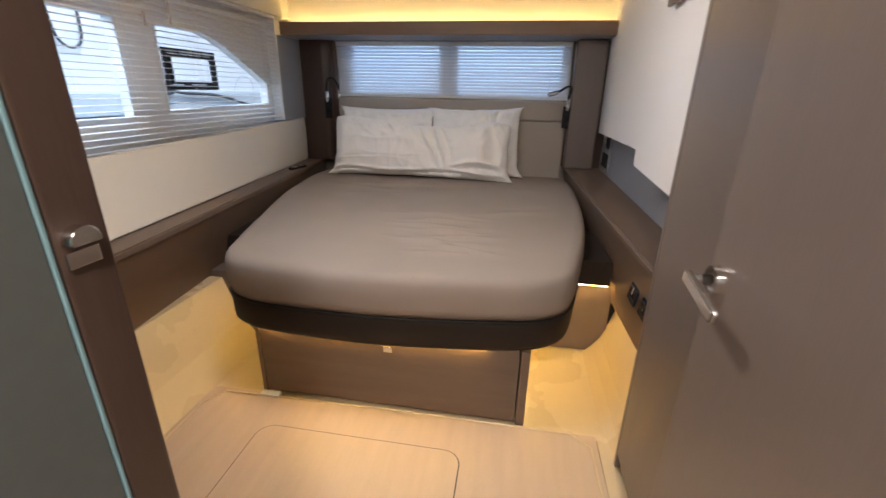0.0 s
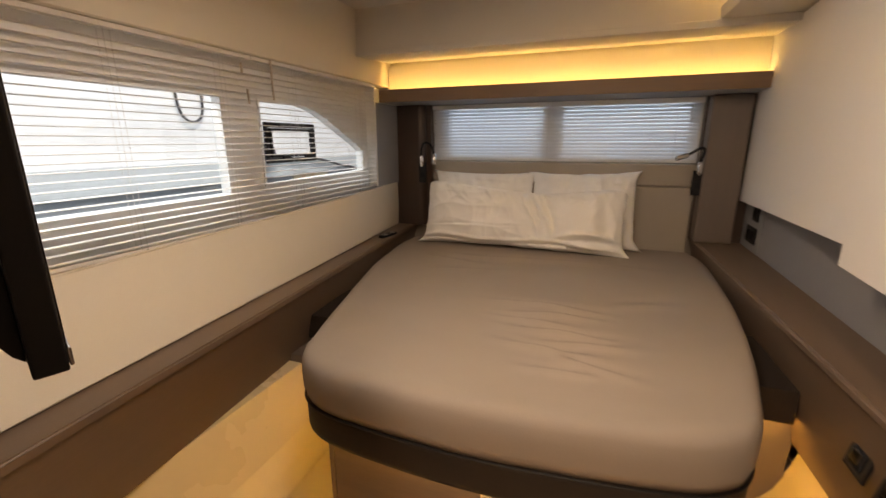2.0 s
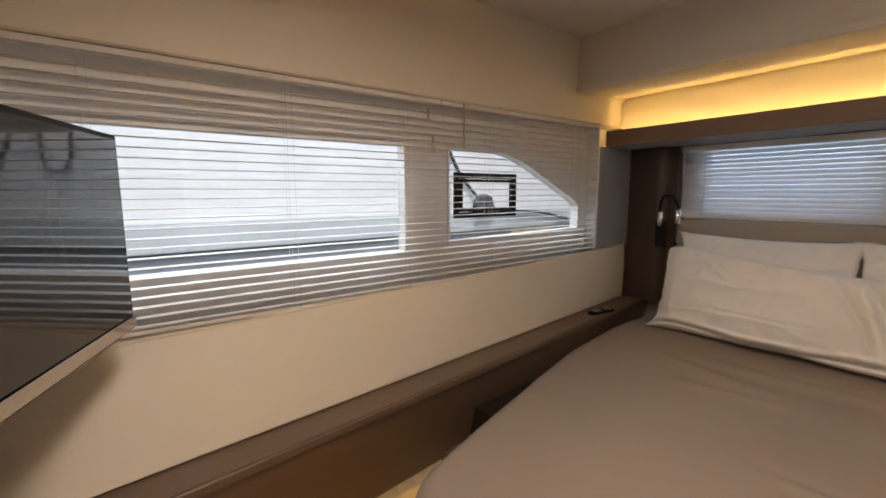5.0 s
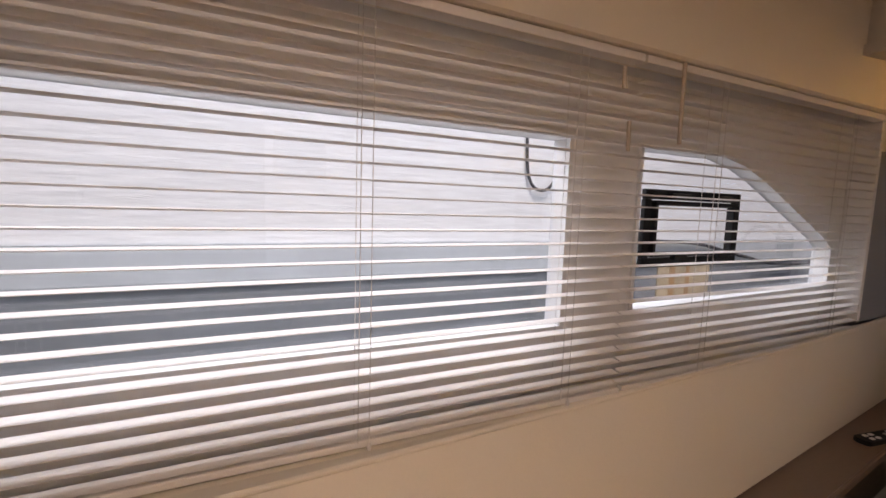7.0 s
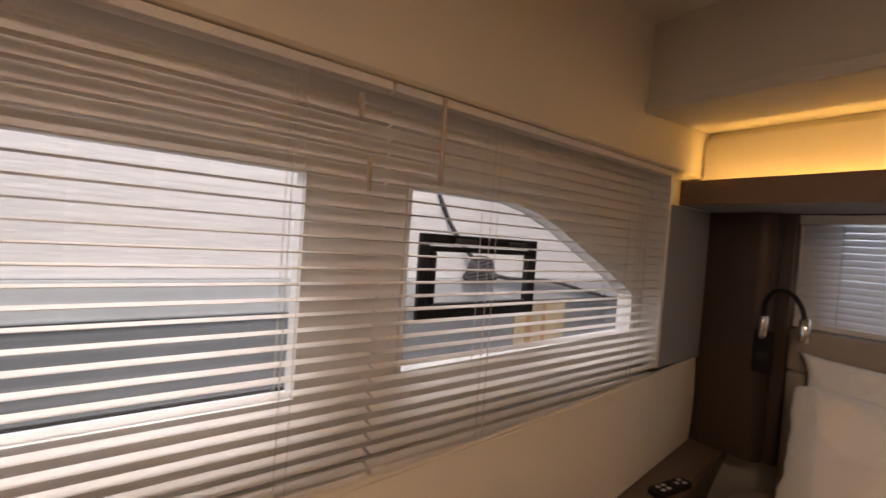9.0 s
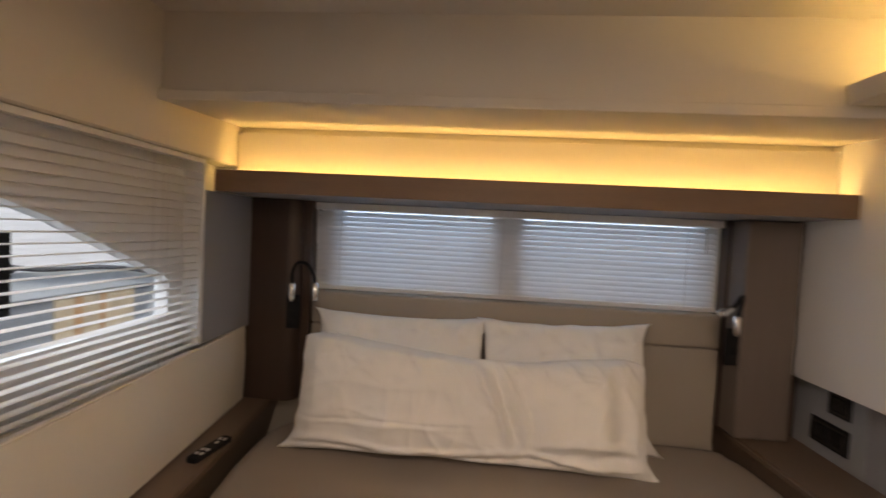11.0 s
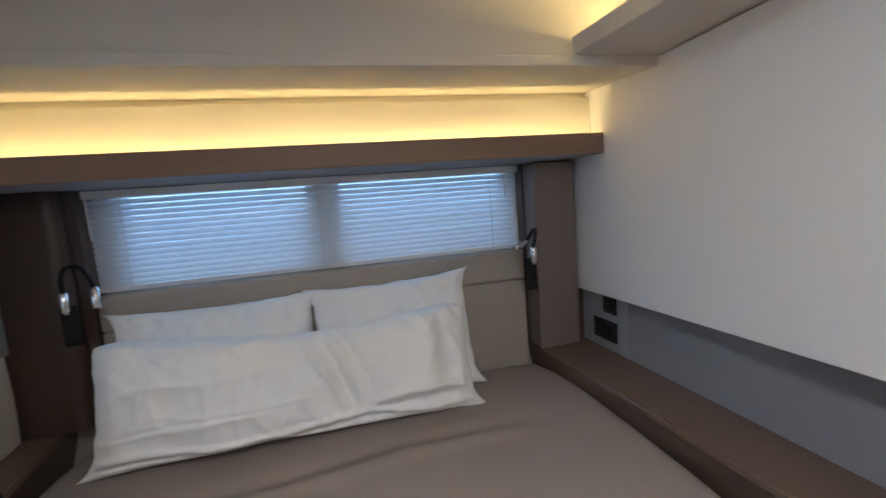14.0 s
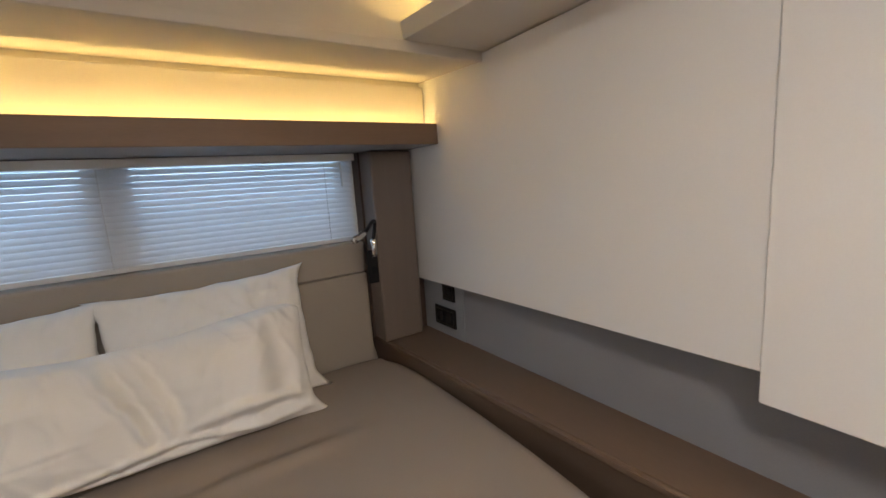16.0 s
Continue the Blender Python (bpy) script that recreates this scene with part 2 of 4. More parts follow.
def hull_wall():
    """The window wall: a lined sheet with a long opening and one with a sloped corner."""
    bm = bmesh.new()
    x0, x1 = WX - WT, WX
    slope = [(2.752, 1.235), (2.70, 1.268), (2.60, 1.315), (2.47, 1.375), (2.35, 1.43), (2.25, 1.466), (2.16, 1.484)]
    box((x0, -0.4, 0.3), (x1, 3.4, W1[2]), bm=bm)
    box((x0, -0.4, W1[3]), (x1, 3.4, 2.1), bm=bm)
    box((x0, -0.4, W1[2]), (x1, W1[0], W1[3]), bm=bm)
    box((x0, W1[1], W1[2]), (x1, 1.853, W1[3]), bm=bm)
    box((x0, 2.76, W1[2]), (x1, 3.4, W1[3]), bm=bm)
    add(bm, prism([(2.76, 1.4849), (2.76, 1.235)] + slope + [(2.1, 1.4849)], x0, x1, "x"))
    add(bm, prism([(1.853, 1.0661), (2.76, 1.0661), (2.76, 1.235), (2.752, 1.235), (2.748, 1.10), (1.853, 1.085)], x0, x1, "x"))
    return setting("wall_west", bm, WHITE, "white lined hull wall with two window openings")


hull_wall()
def inward(pts, d):
    """A closed outline, turning left, drawn in by d."""
    out = []
    for i, p in enumerate(pts):
        a, b, c = Vector(pts[i - 1]), Vector(p), Vector(pts[(i + 1) % len(pts)])
        u, v = (b - a).normalized(), (c - b).normalized()
        m = Vector((-u.y - v.y, u.x + v.x)).normalized()
        out.append(tuple(b + m * d / max(0.4, m.dot(Vector((-v.y, v.x))))))
    return out


# white rubber frames round the glass
for name, outline in (("window_1", [(W1[0], W1[2]), (W1[1], W1[2]), (W1[1], W1[3]), (W1[0], W1[3])]),
                      ("window_2", [(1.853, 1.085), (2.748, 1.10), (2.752, 1.235), (2.70, 1.268), (2.60, 1.315), (2.47, 1.375), (2.35, 1.43), (2.25, 1.466), (2.16, 1.484), (1.853, 1.484)])):
    w = thing(name, "fixed hull window with a white frame and clear glass", "window", kind="structure")
    n = len(outline)
    fr = bmesh.new()
    inner = inward(outline, 0.010)
    v = [[fr.verts.new((x, *p)) for p in pts] for x in (-1.475, -1.423) for pts in (outline, inner)]
    for i in range(n):
        j = (i + 1) % n
        for a, b in ((0, 1), (1, 3), (3, 2), (2, 0)):
            fr.faces.new((v[a][i], v[a][j], v[b][j], v[b][i]))
    bmesh.ops.recalc_face_normals(fr, faces=fr.faces[:])
    part("window_frame", fr, FRAME, w)
    pane = part("pane", prism(outline, -1.466, -1.462, "x"), GLASS, w, "clear glass pane")
    pane.visible_shadow = False
# opening portlight set in the second window
port = thing("portlight", "small black-framed opening portlight in the hull window", "portlight")


def ring(y0, y1, z0, z1, w, x0, x1, bevel=0.0):
    bm = bmesh.new()
    for a, b in (((x0, y0, z0), (x1, y1, z0 + w)), ((x0, y0, z1 - w), (x1, y1, z1)), ((x0, y0, z0 + w), (x1, y0 + w, z1 - w)), ((x0, y1 - w, z0 + w), (x1, y1, z1 - w))):
        box(a, b, bevel, 1, bm=bm)
    return bm


part("outer_frame", ring(1.91, 2.285, 1.19, 1.384, 0.024, -1.462, -1.448, 0.002), BLACK, port)
part("inner_frame", ring(1.937, 2.258, 1.217, 1.357, 0.012, -1.461, -1.440, 0.002), BLACK, port)
for y in (2.0, 2.17):
    part("catch", box((-1.44, y, 1.21), (-1.425, y + 0.05, 1.225), 0.004), BLACK, port)
    part("hinge", box((-1.447, y, 1.36), (-1.436, y + 0.06, 1.376), 0.003), DARK, port)

setting("wall_north", box((-1.5, 3.3, 0.0), (1.1, 3.36, 1.18)), HEADB, "wall behind the headboard, under the window")
setting("wall_north_upper", box((-1.5, 3.3, 1.51), (1.1, 3.36, 2.1)), CREAM, "cream wall over the head window")
setting("wall_north_middle", box((-0.345, 3.3, 1.18), (-0.212, 3.36, 1.51)), WHITE, "white pier between two head windows")
setting("wall_north_west", box((-1.5, 3.3, 1.18), (-1.022, 3.36, 1.51)), WHITE, "white wall beside the head window")
setting("wall_north_east", box((0.541, 3.3, 1.18), (1.1, 3.36, 1.51)), WHITE, "white wall beside the head window")
for name, x0, x1 in (("window_3", -1.022, -0.345), ("window_4", -0.212, 0.541)):
    w = thing(name, "narrow window over the headboard behind a closed blind", "window", kind="structure")
    pane = part("pane", box((x0, 3.33, 1.18), (x1, 3.334, 1.51)), GLASS, w)
    pane.visible_shadow = False
    part("window_sill", box((x0, 3.302, 1.176), (x1, 3.358, 1.1835)), FRAME, w)
setting("wall_east", box((0.9, -1.4, 0.0), (0.96, 3.3, 2.1)), GREY, "grey fabric hull wall over the shelf")
setting("wall_south", box((-1.43, 0.118, 0.0), (-0.03, 0.16, 2.1)), WOOD, "taupe laminate bulkhead beside the door")
setting("wall_south_end", box((0.622, 0.118, 0.0), (0.9, 0.16, 2.1)), WOOD, "taupe laminate bulkhead behind the open door")
setting("wall_corridor_east", box((0.622, -1.4, 0.0), (0.67, 0.118, 2.1)), WOOD, "taupe laminate corridor wall")
setting("wall_corridor_west", box((-0.08, -1.4, 0.0), (-0.03, 0.118, 2.1)), WOOD, "taupe laminate corridor wall behind a mirror")
setting("wall_corridor_south", box((-0.08, -1.45, 0.0), (0.67, -1.4, 2.1)), WHITE, "pale wall at the corridor's end")
setting("door_lintel", box((-0.03, 0.12, 1.93), (0.622, 0.158, 2.1)), WOOD, "taupe laminate panel over the doorway")
setting("trim_door_jamb", box((-0.03, 0.1265, 0.0), (-0.015, 0.164, 1.93), 0.004, 3), COLW, "dark brown door jamb with rounded edges")
setting("trim_glass_edge", box((-0.0299, 0.1235, 0.0), (-0.0145, 0.1258, 1.93), 0.0006), TEAL, "greenish edge of the mirror glass beside the door")
mir = tagged(part("glass_panel", box((-0.0299, -1.2, 0.02), (-0.016, 0.123, 2.0), 0.001), MIRROR), "tall smoky grey glass panel on the corridor wall", "glass panel")
setting("ceiling", box((-1.5, -1.4, 2.02), (1.1, 3.3, 2.07)), CEIL, "beige headliner of a raised ceiling")
setting("ceiling_bulkhead", prism([(2.575, 1.772), (2.585, 1.772), (3.0, 1.797), (3.0, 2.02), (2.575, 2.02)], -1.35, 0.9, "x"), CEIL, "beige dropped ceiling over the headboard")
setting("trim_ceiling_edge", box((-1.334, 2.562, 1.769), (0.84, 2.5745, 1.7995), 0.004), CEIL, "beige edge of the dropped ceiling")
setting("wall_cove", box((-1.36, 3.001, 1.556), (0.9, 3.03, 2.02)), CREAM, "cream wall behind the cove panel")
setting("wall_west_upper", prism([(-1.429, 1.6445), (-1.347, 1.6445), (-1.341, 1.65), (-1.333, 1.80), (-1.33, 2.02), (-1.429, 2.02)], -0.4, 3.0, "y"), CREAM, "cream padded wall over the side blinds")
sf = prism([(0.490, 1.80), (0.9, 1.80), (0.9, 1.822), (0.510, 1.822), (0.497, 1.848), (0.483, 1.848)], 0.6, 2.5615, "y", 0.003)
for v in sf.verts:
    if v.co.x < 0.7:
        v.co.x += 0.042 * (2.56 - v.co.y)
setting("ceiling_soffit", sf, CEIL, "beige soffit shelf hiding a warm light strip")
setting("floor_board", box((-0.95, 0.16, -0.011), (0.63, 1.262, 0.0), 0.003), FLOOR, "pale boards of the cabin sole")
setting("floor_corridor", box((-0.03, -1.4, -0.011), (0.622, 0.158, 0.0)), FLOOR, "pale boards of the corridor sole")
setting("floor_aft", box((0.632, 0.165, -0.011), (0.671, 1.262, 0.0)), GEL, "cream sole beside the boards")


def rounded_rect(x0, x1, y0, y1, r, n=6):
    out = []
    for cx, cy, a0 in ((x1 - r, y1 - r, 0), (x0 + r, y1 - r, 90), (x0 + r, y0 + r, 180), (x1 - r, y0 + r, 270)):
        out += [(cx + r * math.cos(radians(a0 + 90 * k / n)), cy + r * math.sin(radians(a0 + 90 * k / n))) for k in range(n + 1)]
    return out


hatch = thing("floor_hatch", "pale floor hatch with rounded corners flush in the sole", "hatch")
part("joint", prism(rounded_rect(-0.625, 0.143, 0.30, 1.095, 0.06), 0.0002, 0.0012), DARK, hatch, "dark rubber joint")
part("lid", prism(rounded_rect(-0.621, 0.139, 0.304, 1.091, 0.057), 0.0004, 0.0034), FLOOR, hatch)
seal = thing("floor_seal", "thin pale sealant line round the cabin sole", "seal")
part("bead", tube([(-0.93, 0.35, 0.002), (-0.93, 1.15, 0.002), (-0.88, 1.235, 0.002), (-0.2, 1.257, 0.002), (0.53, 1.257, 0.002), (0.605, 1.2, 0.002), (0.62, 0.7, 0.002)], 0.004, 6), GEL, seal)


def moulding(name, profile, y0, y1, label):
    setting(name, prism(profile, y0, y1, "y"), GEL, label)


moulding("trim_gelcoat_west", [(-1.425, 0.328), (-1.13, 0.328), (-1.085, 0.20), (-1.045, 0.105), (-1.0, 0.045), (-0.95, -0.0115), (-1.425, -0.0115)], 0.165, 1.64, "cream moulded hull side under the shelf")
moulding("trim_gelcoat_east", [(0.899, 0.278), (0.80, 0.278), (0.765, 0.16), (0.735, 0.08), (0.70, 0.03), (0.66, -0.0115), (0.899, -0.0115)], 1.15, 1.86, "cream moulded hull side under the shelf")

# ---- lights of the cabin ----
cove = thing("light_shelf", "brown laminate shelf beam hiding a warm light strip", "shelf")
part("front_board", box((-1.36, 2.875, 1.541), (0.808, 2.893, 1.619), 0.002), BEAM, cove)
part("bottom_board", box((-1.36, 2.893, 1.541), (0.808, 3.299, 1.555), 0.001), GREY, cove)
part("led_strip", box((-1.33, 2.897, 1.565), (0.79, 2.909, 1.569)), LED, cove, "glowing warm light strip")
sof = thing("soffit_light", "glowing warm light strip on the soffit shelf", "light strip")
part("profile", box((0.615, 0.65, 1.8225), (0.645, 2.54, 1.826)), FRAME, sof)
part("led_strip", box((0.62, 0.66, 1.8262), (0.637, 2.53, 1.829)), LED_SOFFIT, sof)
# Assumed downlight fittings, out of view, to go with the two fill lamps.
for at, lab in (((-0.3, 1.1), "round warm fill downlight, added unseen in the headliner"), ((0.3, -0.6), "round warm fill downlight, added unseen over the corridor")):
    dl = thing("fill_downlight", lab, "downlight", (at[0], at[1], 2.0195))
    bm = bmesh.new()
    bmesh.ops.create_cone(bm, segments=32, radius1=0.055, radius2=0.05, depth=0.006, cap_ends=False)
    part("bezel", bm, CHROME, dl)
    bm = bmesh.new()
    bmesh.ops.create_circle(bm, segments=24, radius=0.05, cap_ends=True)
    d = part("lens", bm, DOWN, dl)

covep = thing("cove_panel", "cream cove panel with a warm glow round its edge", "panel")
part("face", box((-1.329, 2.965, 1.5552), (0.804, 2.978, 1.772), 0.002), CREAM, covep)
part("led_strip", box((-1.28, 2.984, 1.754), (0.775, 2.992, 1.758)), LED_COVE, covep, "glowing warm light strip behind the panel")

# ---- wardrobe, cabinets ----


def ex(y):
    return 0.727 + 0.066 * (y - 1.74)


def cabinet(label, y0, y1, z0, z1, out, dz=0.0):
    c = thing("wall_cabinet", label, "cabinet", group="wall cabinets over the shelf")
    zf = z0 - dz
    part("body", hexa([(ex(y0) + 0.02, y0 + 0.003, z0 + 0.004), (0.899, y0 + 0.003, z0 + 0.004), (0.899, y1 - 0.003, zf + 0.004), (ex(y1) + 0.02, y1 - 0.003, zf + 0.004), (ex(y0) + 0.02, y0 + 0.003, z1), (0.899, y0 + 0.003, z1), (0.899, y1 - 0.003, z1), (ex(y1) + 0.02, y1 - 0.003, z1)]), WHITE, c)
    d = hexa([(ex(y0) - out, y0, z0), (ex(y0) + 0.019, y0, z0), (ex(y1) + 0.019, y1, zf), (ex(y1) - out, y1, zf), (ex(y0) - out, y0, z1 - 0.002), (ex(y0) + 0.019, y0, z1 - 0.002), (ex(y1) + 0.019, y1, z1 - 0.002), (ex(y1) - out, y1, z1 - 0.002)])
    bmesh.ops.bevel(d, geom=d.edges[:], offset=0.0015, segments=2, affect="EDGES")
    part("door", d, WHITE, c)
    return c


cabinet("white fabric-faced wall cabinet over the shelf", 1.742, 3.15, 1.004, 1.798, 0.0, 0.05)
cabn = cabinet("white fabric-faced cabinet with a dark vent grille", 1.15, 1.7412, 0.945, 1.798, 0.006)
gr = part("vent_grille", ring(1.195, 1.52, 1.465, 1.76, 0.026, 0, 0.014, 0.003), BRONZE, cabn, "bronze-framed dark vent grille")
gr.location = (ex(1.36) - 0.02, 0, 0)
part("recess", box((0.006, 1.22, 1.49), (0.012, 1.495, 1.735)), BLACK, gr)
me = mesh_of(box((-0.002, -0.003, -0.122), (0.004, 0.003, 0.122)), BLACK)
for i in range(22):
    s = shared("slat", me, gr)
    s.location = (0.004, 1.228 + 0.0122 * i, 1.612)
ward = thing("wardrobe", "tall taupe laminate wardrobe beside the doorway", "wardrobe")
part("side_panel", box((0.672, 1.129, 0.0), (0.899, 1.147, 2.015), 0.002), WOOD, ward)
part("door", box((0.672, 0.165, 0.06), (0.69, 1.127, 2.0), 0.002), WOOD, ward)
part("carcass", box((0.691, 0.165, 0.0), (0.899, 1.128, 2.015)), WOOD, ward)
lock = thing("locker", "low taupe laminate locker in the corner behind the television", "locker")
part("carcass", box((-1.425, 0.162, 0.0), (-1.058, 0.528, 1.10)), WOOD, lock)
part("door", box((-1.057, 0.168, 0.34), (-1.04, 0.526, 1.09), 0.002), WOOD, lock)
part("top", box((-1.425, 0.162, 1.101), (-1.036, 0.532, 1.118), 0.003), WOOD_H, lock)

# ---- side shelves and bolster ----


def xb(y):
    return -1.10 - 0.108 * (y - 0.65)


def slab(f, g, y0, y1, z0, z1, dz=0.0):
    """A board between two lines x = f(y) and x = g(y); dz leans its lower edge."""
    return hexa([(f(y0) - dz, y0, z0), (g(y0) - dz, y0, z0), (g(y1) - dz, y1, z0), (f(y1) - dz, y1, z0), (f(y0), y0, z1), (g(y0), y0, z1), (g(y1), y1, z1), (f(y1), y1, z1)])


sh = thing("side_shelf", "taupe laminate shelf along the hull under the blinds", "shelf", group="side shelves")
t = slab(lambda y: xb(y) - 0.06, lambda y: xb(y) + 0.108, 0.533, 3.295, 0.65, 0.68)
bmesh.ops.bevel(t, geom=t.edges[:], offset=0.006, segments=3, affect="EDGES")
part("top", t, WOOD_H, sh)
part("front", slab(lambda y: xb(y) + 0.07, lambda y: xb(y) + 0.1, 0.533, 3.295, 0.331, 0.6495, 0.085), WOOD_H, sh)
pan = thing("bolster", "cream leatherette bolster panel under the side blinds", "bolster")
bm = bmesh.new()
rows, crest = [], []
for k in range(33):
    y = 0.533 + 2.587 * k / 32
    q = k / 32
    a, b, h = xb(y), -1.283 - 0.02 * q - 0.062 * q ** 3, 0.938 + 0.060 * q
    back = 0.928 + 0.03 * q ** 2
    prof = [(-1.425, 0.681), (a - 0.006, 0.681), (a, 0.687)] + [(a + (b - a) * w / 8 + 0.005 * math.sin(math.pi * w / 8), 0.687 + (h - 0.695) * w / 8) for w in range(1, 8)] + [(b, h - 0.008), (b - 0.003, h - 0.003), (b - 0.01, h), (min(b - 0.02, -1.352), back), (-1.425, back)]
    crest.append((b - 0.004, y, h - 0.003))
    rows.append([bm.verts.new((x, y, z)) for x, z in prof])
n = len(rows[0])
for p, q in zip(rows, rows[1:]):
    for k in range(n):
        bm.faces.new((p[k], p[(k + 1) % n], q[(k + 1) % n], q[k]))
bm.faces.new(rows[0]), bm.faces.new(rows[-1])
bmesh.ops.recalc_face_normals(bm, faces=bm.faces[:])
part("cover", bm, CREAM, pan)
part("piping", tube(crest, 0.004), CREAM, pan)


def xr(y):
    return 0.705 - 0.042 * (y - 1.147)


shr = thing("side_shelf", "taupe laminate shelf beside the bed under the cabinets", "shelf", group="side shelves")
t = slab(lambda y: xr(y), lambda y: 0.899, 1.149, 3.295, 0.668, 0.70)
bmesh.ops.bevel(t, geom=t.edges[:], offset=0.009, segments=3, affect="EDGES")
part("top", t, WOOD_H, shr)
part("front", slab(lambda y: xr(y) + 0.012, lambda y: xr(y) + 0.03, 1.149, 3.295, 0.28, 0.6675, -0.07), WOOD_H, shr)
part("back_panel", box((0.866, 1.15, 0.7005), (0.8995, 3.16, 0.9435)), GREY, shr, "grey fabric back panel")
part("back_panel", box((0.866, 1.742, 0.944), (0.8995, 3.16, 0.955)), GREY, shr, "grey fabric back panel")
part("socket_panel", box((0.862, 2.85, 0.7005), (0.8655, 3.159, 0.955), 0.001), GREY2, shr, "smooth grey socket panel")


def socket(label, y0, y1, z0, z1, keys, place=0.862, lean=0.0):
    s = thing("socket", label, "socket", (place, (y0 + y1) / 2, (z0 + z1) / 2), "black electrical fittings")
    h, w = (z1 - z0) / 2, (y1 - y0) / 2
    part("plate", box((-0.007, -w, -h), (0.0, w, h), 0.002), BLACK, s)
    part("rim", ring(-w * 0.86, w * 0.86, -h * 0.8, h * 0.8, 0.006, -0.0095, -0.0071, 0.001), DARK, s)
    for k in range(keys):
        c = -w * 0.86 + w * 1.72 * (k + 0.5) / keys
        part("insert", box((-0.011, c - w * 0.6 / keys, -h * 0.55), (-0.0072, c + w * 0.6 / keys, h * 0.55), 0.0015), SCREEN, s)
    s.rotation_euler = (0, lean, 0)
    return s


socket("double black socket plate on the grey panel over the shelf", 2.908, 3.065, 0.744, 0.832, 2)
socket("black switch plate on the grey panel under the cabinet", 2.908, 2.996, 0.867, 0.95, 1)
for y in (1.445, 1.32):
    q = socket("square black switch with a chrome key on the shelf front", y - 0.045, y + 0.045, 0.485, 0.575, 1, xr(y) + 0.012 + 0.025, radians(10.2))
    part("key", box((-0.017, -0.016, -0.012), (-0.0112, 0.016, 0.016), 0.002), CHROME, q, "small chrome key")

# boxes beside the bed
st = thing("bedside_step", "brown laminate locker with a dark drawer beside the bed", "locker")
part("drawer", box((0.50, 1.776, 0.39), (0.722, 2.2, 0.512), 0.004), RIM, st, "dark brown drawer front")
part("body", box((0.50, 1.85, 0.0), (0.757, 2.9, 0.372), 0.003), WOOD, st)
part("led_strip", box((0.56, 1.79, 0.384), (0.715, 1.80, 0.389)), LED_BED, st, "glowing warm light strip")
st2 = thing("bedside_step", "brown laminate locker with a dark drawer beside the bed", "locker")
part("drawer", box((-1.19, 1.776, 0.38), (-0.80, 2.2, 0.50), 0.004), RIM, st2, "dark brown drawer front")
part("body", prism([(-1.19, 0.328), (-1.04, 0.03), (-0.80, 0.03), (-0.80, 0.36), (-1.19, 0.36)], 1.645, 2.9, "y", 0.002), WOOD, st2)

# ---- columns ----
colr = thing("column", "taupe laminate column beside the headboard", "column", group="columns")
part("body", box((0.606, 3.095, 0.7005), (0.803, 3.298, 1.538), 0.012, 3), COLT, colr)
part("back_panel", box((0.804, 3.16, 0.7005), (0.898, 3.298, 1.538)), COLW, colr)
part("edge_strip", box((0.5965, 3.20, 0.7005), (0.6055, 3.29, 1.538)), COLW, colr)
# Same laminate as the right column; its weaker light is put into COLW.
coll = thing("column", "rounded taupe laminate column beside the headboard", "column", group="columns")
arc = [(-1.385, 3.298), (-1.385, 3.15)] + [(-1.205 + 0.05 * math.sin(radians(a)), 3.19 - 0.05 * math.cos(radians(a))) for a in range(0, 91, 10)] + [(-1.155, 3.298)]
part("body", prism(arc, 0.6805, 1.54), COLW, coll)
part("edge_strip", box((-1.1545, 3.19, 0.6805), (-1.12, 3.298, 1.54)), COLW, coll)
setting("wall_panel", box((-1.428, 2.832, 0.994), (-1.366, 3.148, 1.54), 0.004), GREY, "grey fabric panel beside the side blind")

setting("trim_blind_return", box((-1.4295, 2.8145, 0.994), (-1.364, 2.831, 1.644)), WHITE, "white return at the end of the blind")

# ---- reading lamps ----


def lamp(base, neck, head_dir, label):
    l = thing("reading_lamp", label, "lamp", base, "reading lamps")
    b = Vector(base)
    part("plate", box((-0.028, -0.004, -0.072), (0.028, 0.004, 0.072), 0.002), BLACK, l)
    part("usb_insert", box((-0.014, -0.0065, -0.03), (0.014, -0.0042, 0.0), 0.001), SCREEN, l)
    part("stem", tube([(0, -0.018, 0.05), (0, -0.018, 0.058), (0, -0.018, 0.118), (0, -0.018, 0.122)], [0.011, 0.0135, 0.0135, 0.010], 16), CHROME, l, "satin chrome stem", True)
    part("bracket", box((-0.008, -0.018, 0.045), (0.008, -0.004, 0.06), 0.001), CHROME, l)
    pts = [Vector(p) - b for p in curve_points(neck, 10)]
    part("gooseneck", tube(pts, 0.0075, 10), BLACK, l, "black flexible gooseneck", True)
    e = pts[-1]
    h = Vector(head_dir).normalized()
    part("head", tube([e - h * 0.008, e, e + h * 0.062, e + h * 0.066], [0.008, 0.014, 0.0145, 0.012], 18), CHROME, l, "satin chrome spot head", True)
    return l


lamp((-1.166, 3.134, 1.07), [(-1.166, 3.116, 1.192), (-1.162, 3.11, 1.24), (-1.135, 3.095, 1.278), (-1.09, 3.08, 1.276), (-1.06, 3.07, 1.24), (-1.048, 3.065, 1.2)], (0.05, -0.1, -1), "chrome reading lamp with a black gooseneck by the column")
lamp((0.588, 3.112, 1.05), [(0.588, 3.094, 1.172), (0.597, 3.093, 1.215), (0.594, 3.08, 1.246), (0.565, 3.045, 1.248), (0.525, 3.005, 1.226), (0.497, 2.982, 1.212)], (-0.85, -0.45, -0.25), "chrome reading lamp with its black gooseneck bent aside")

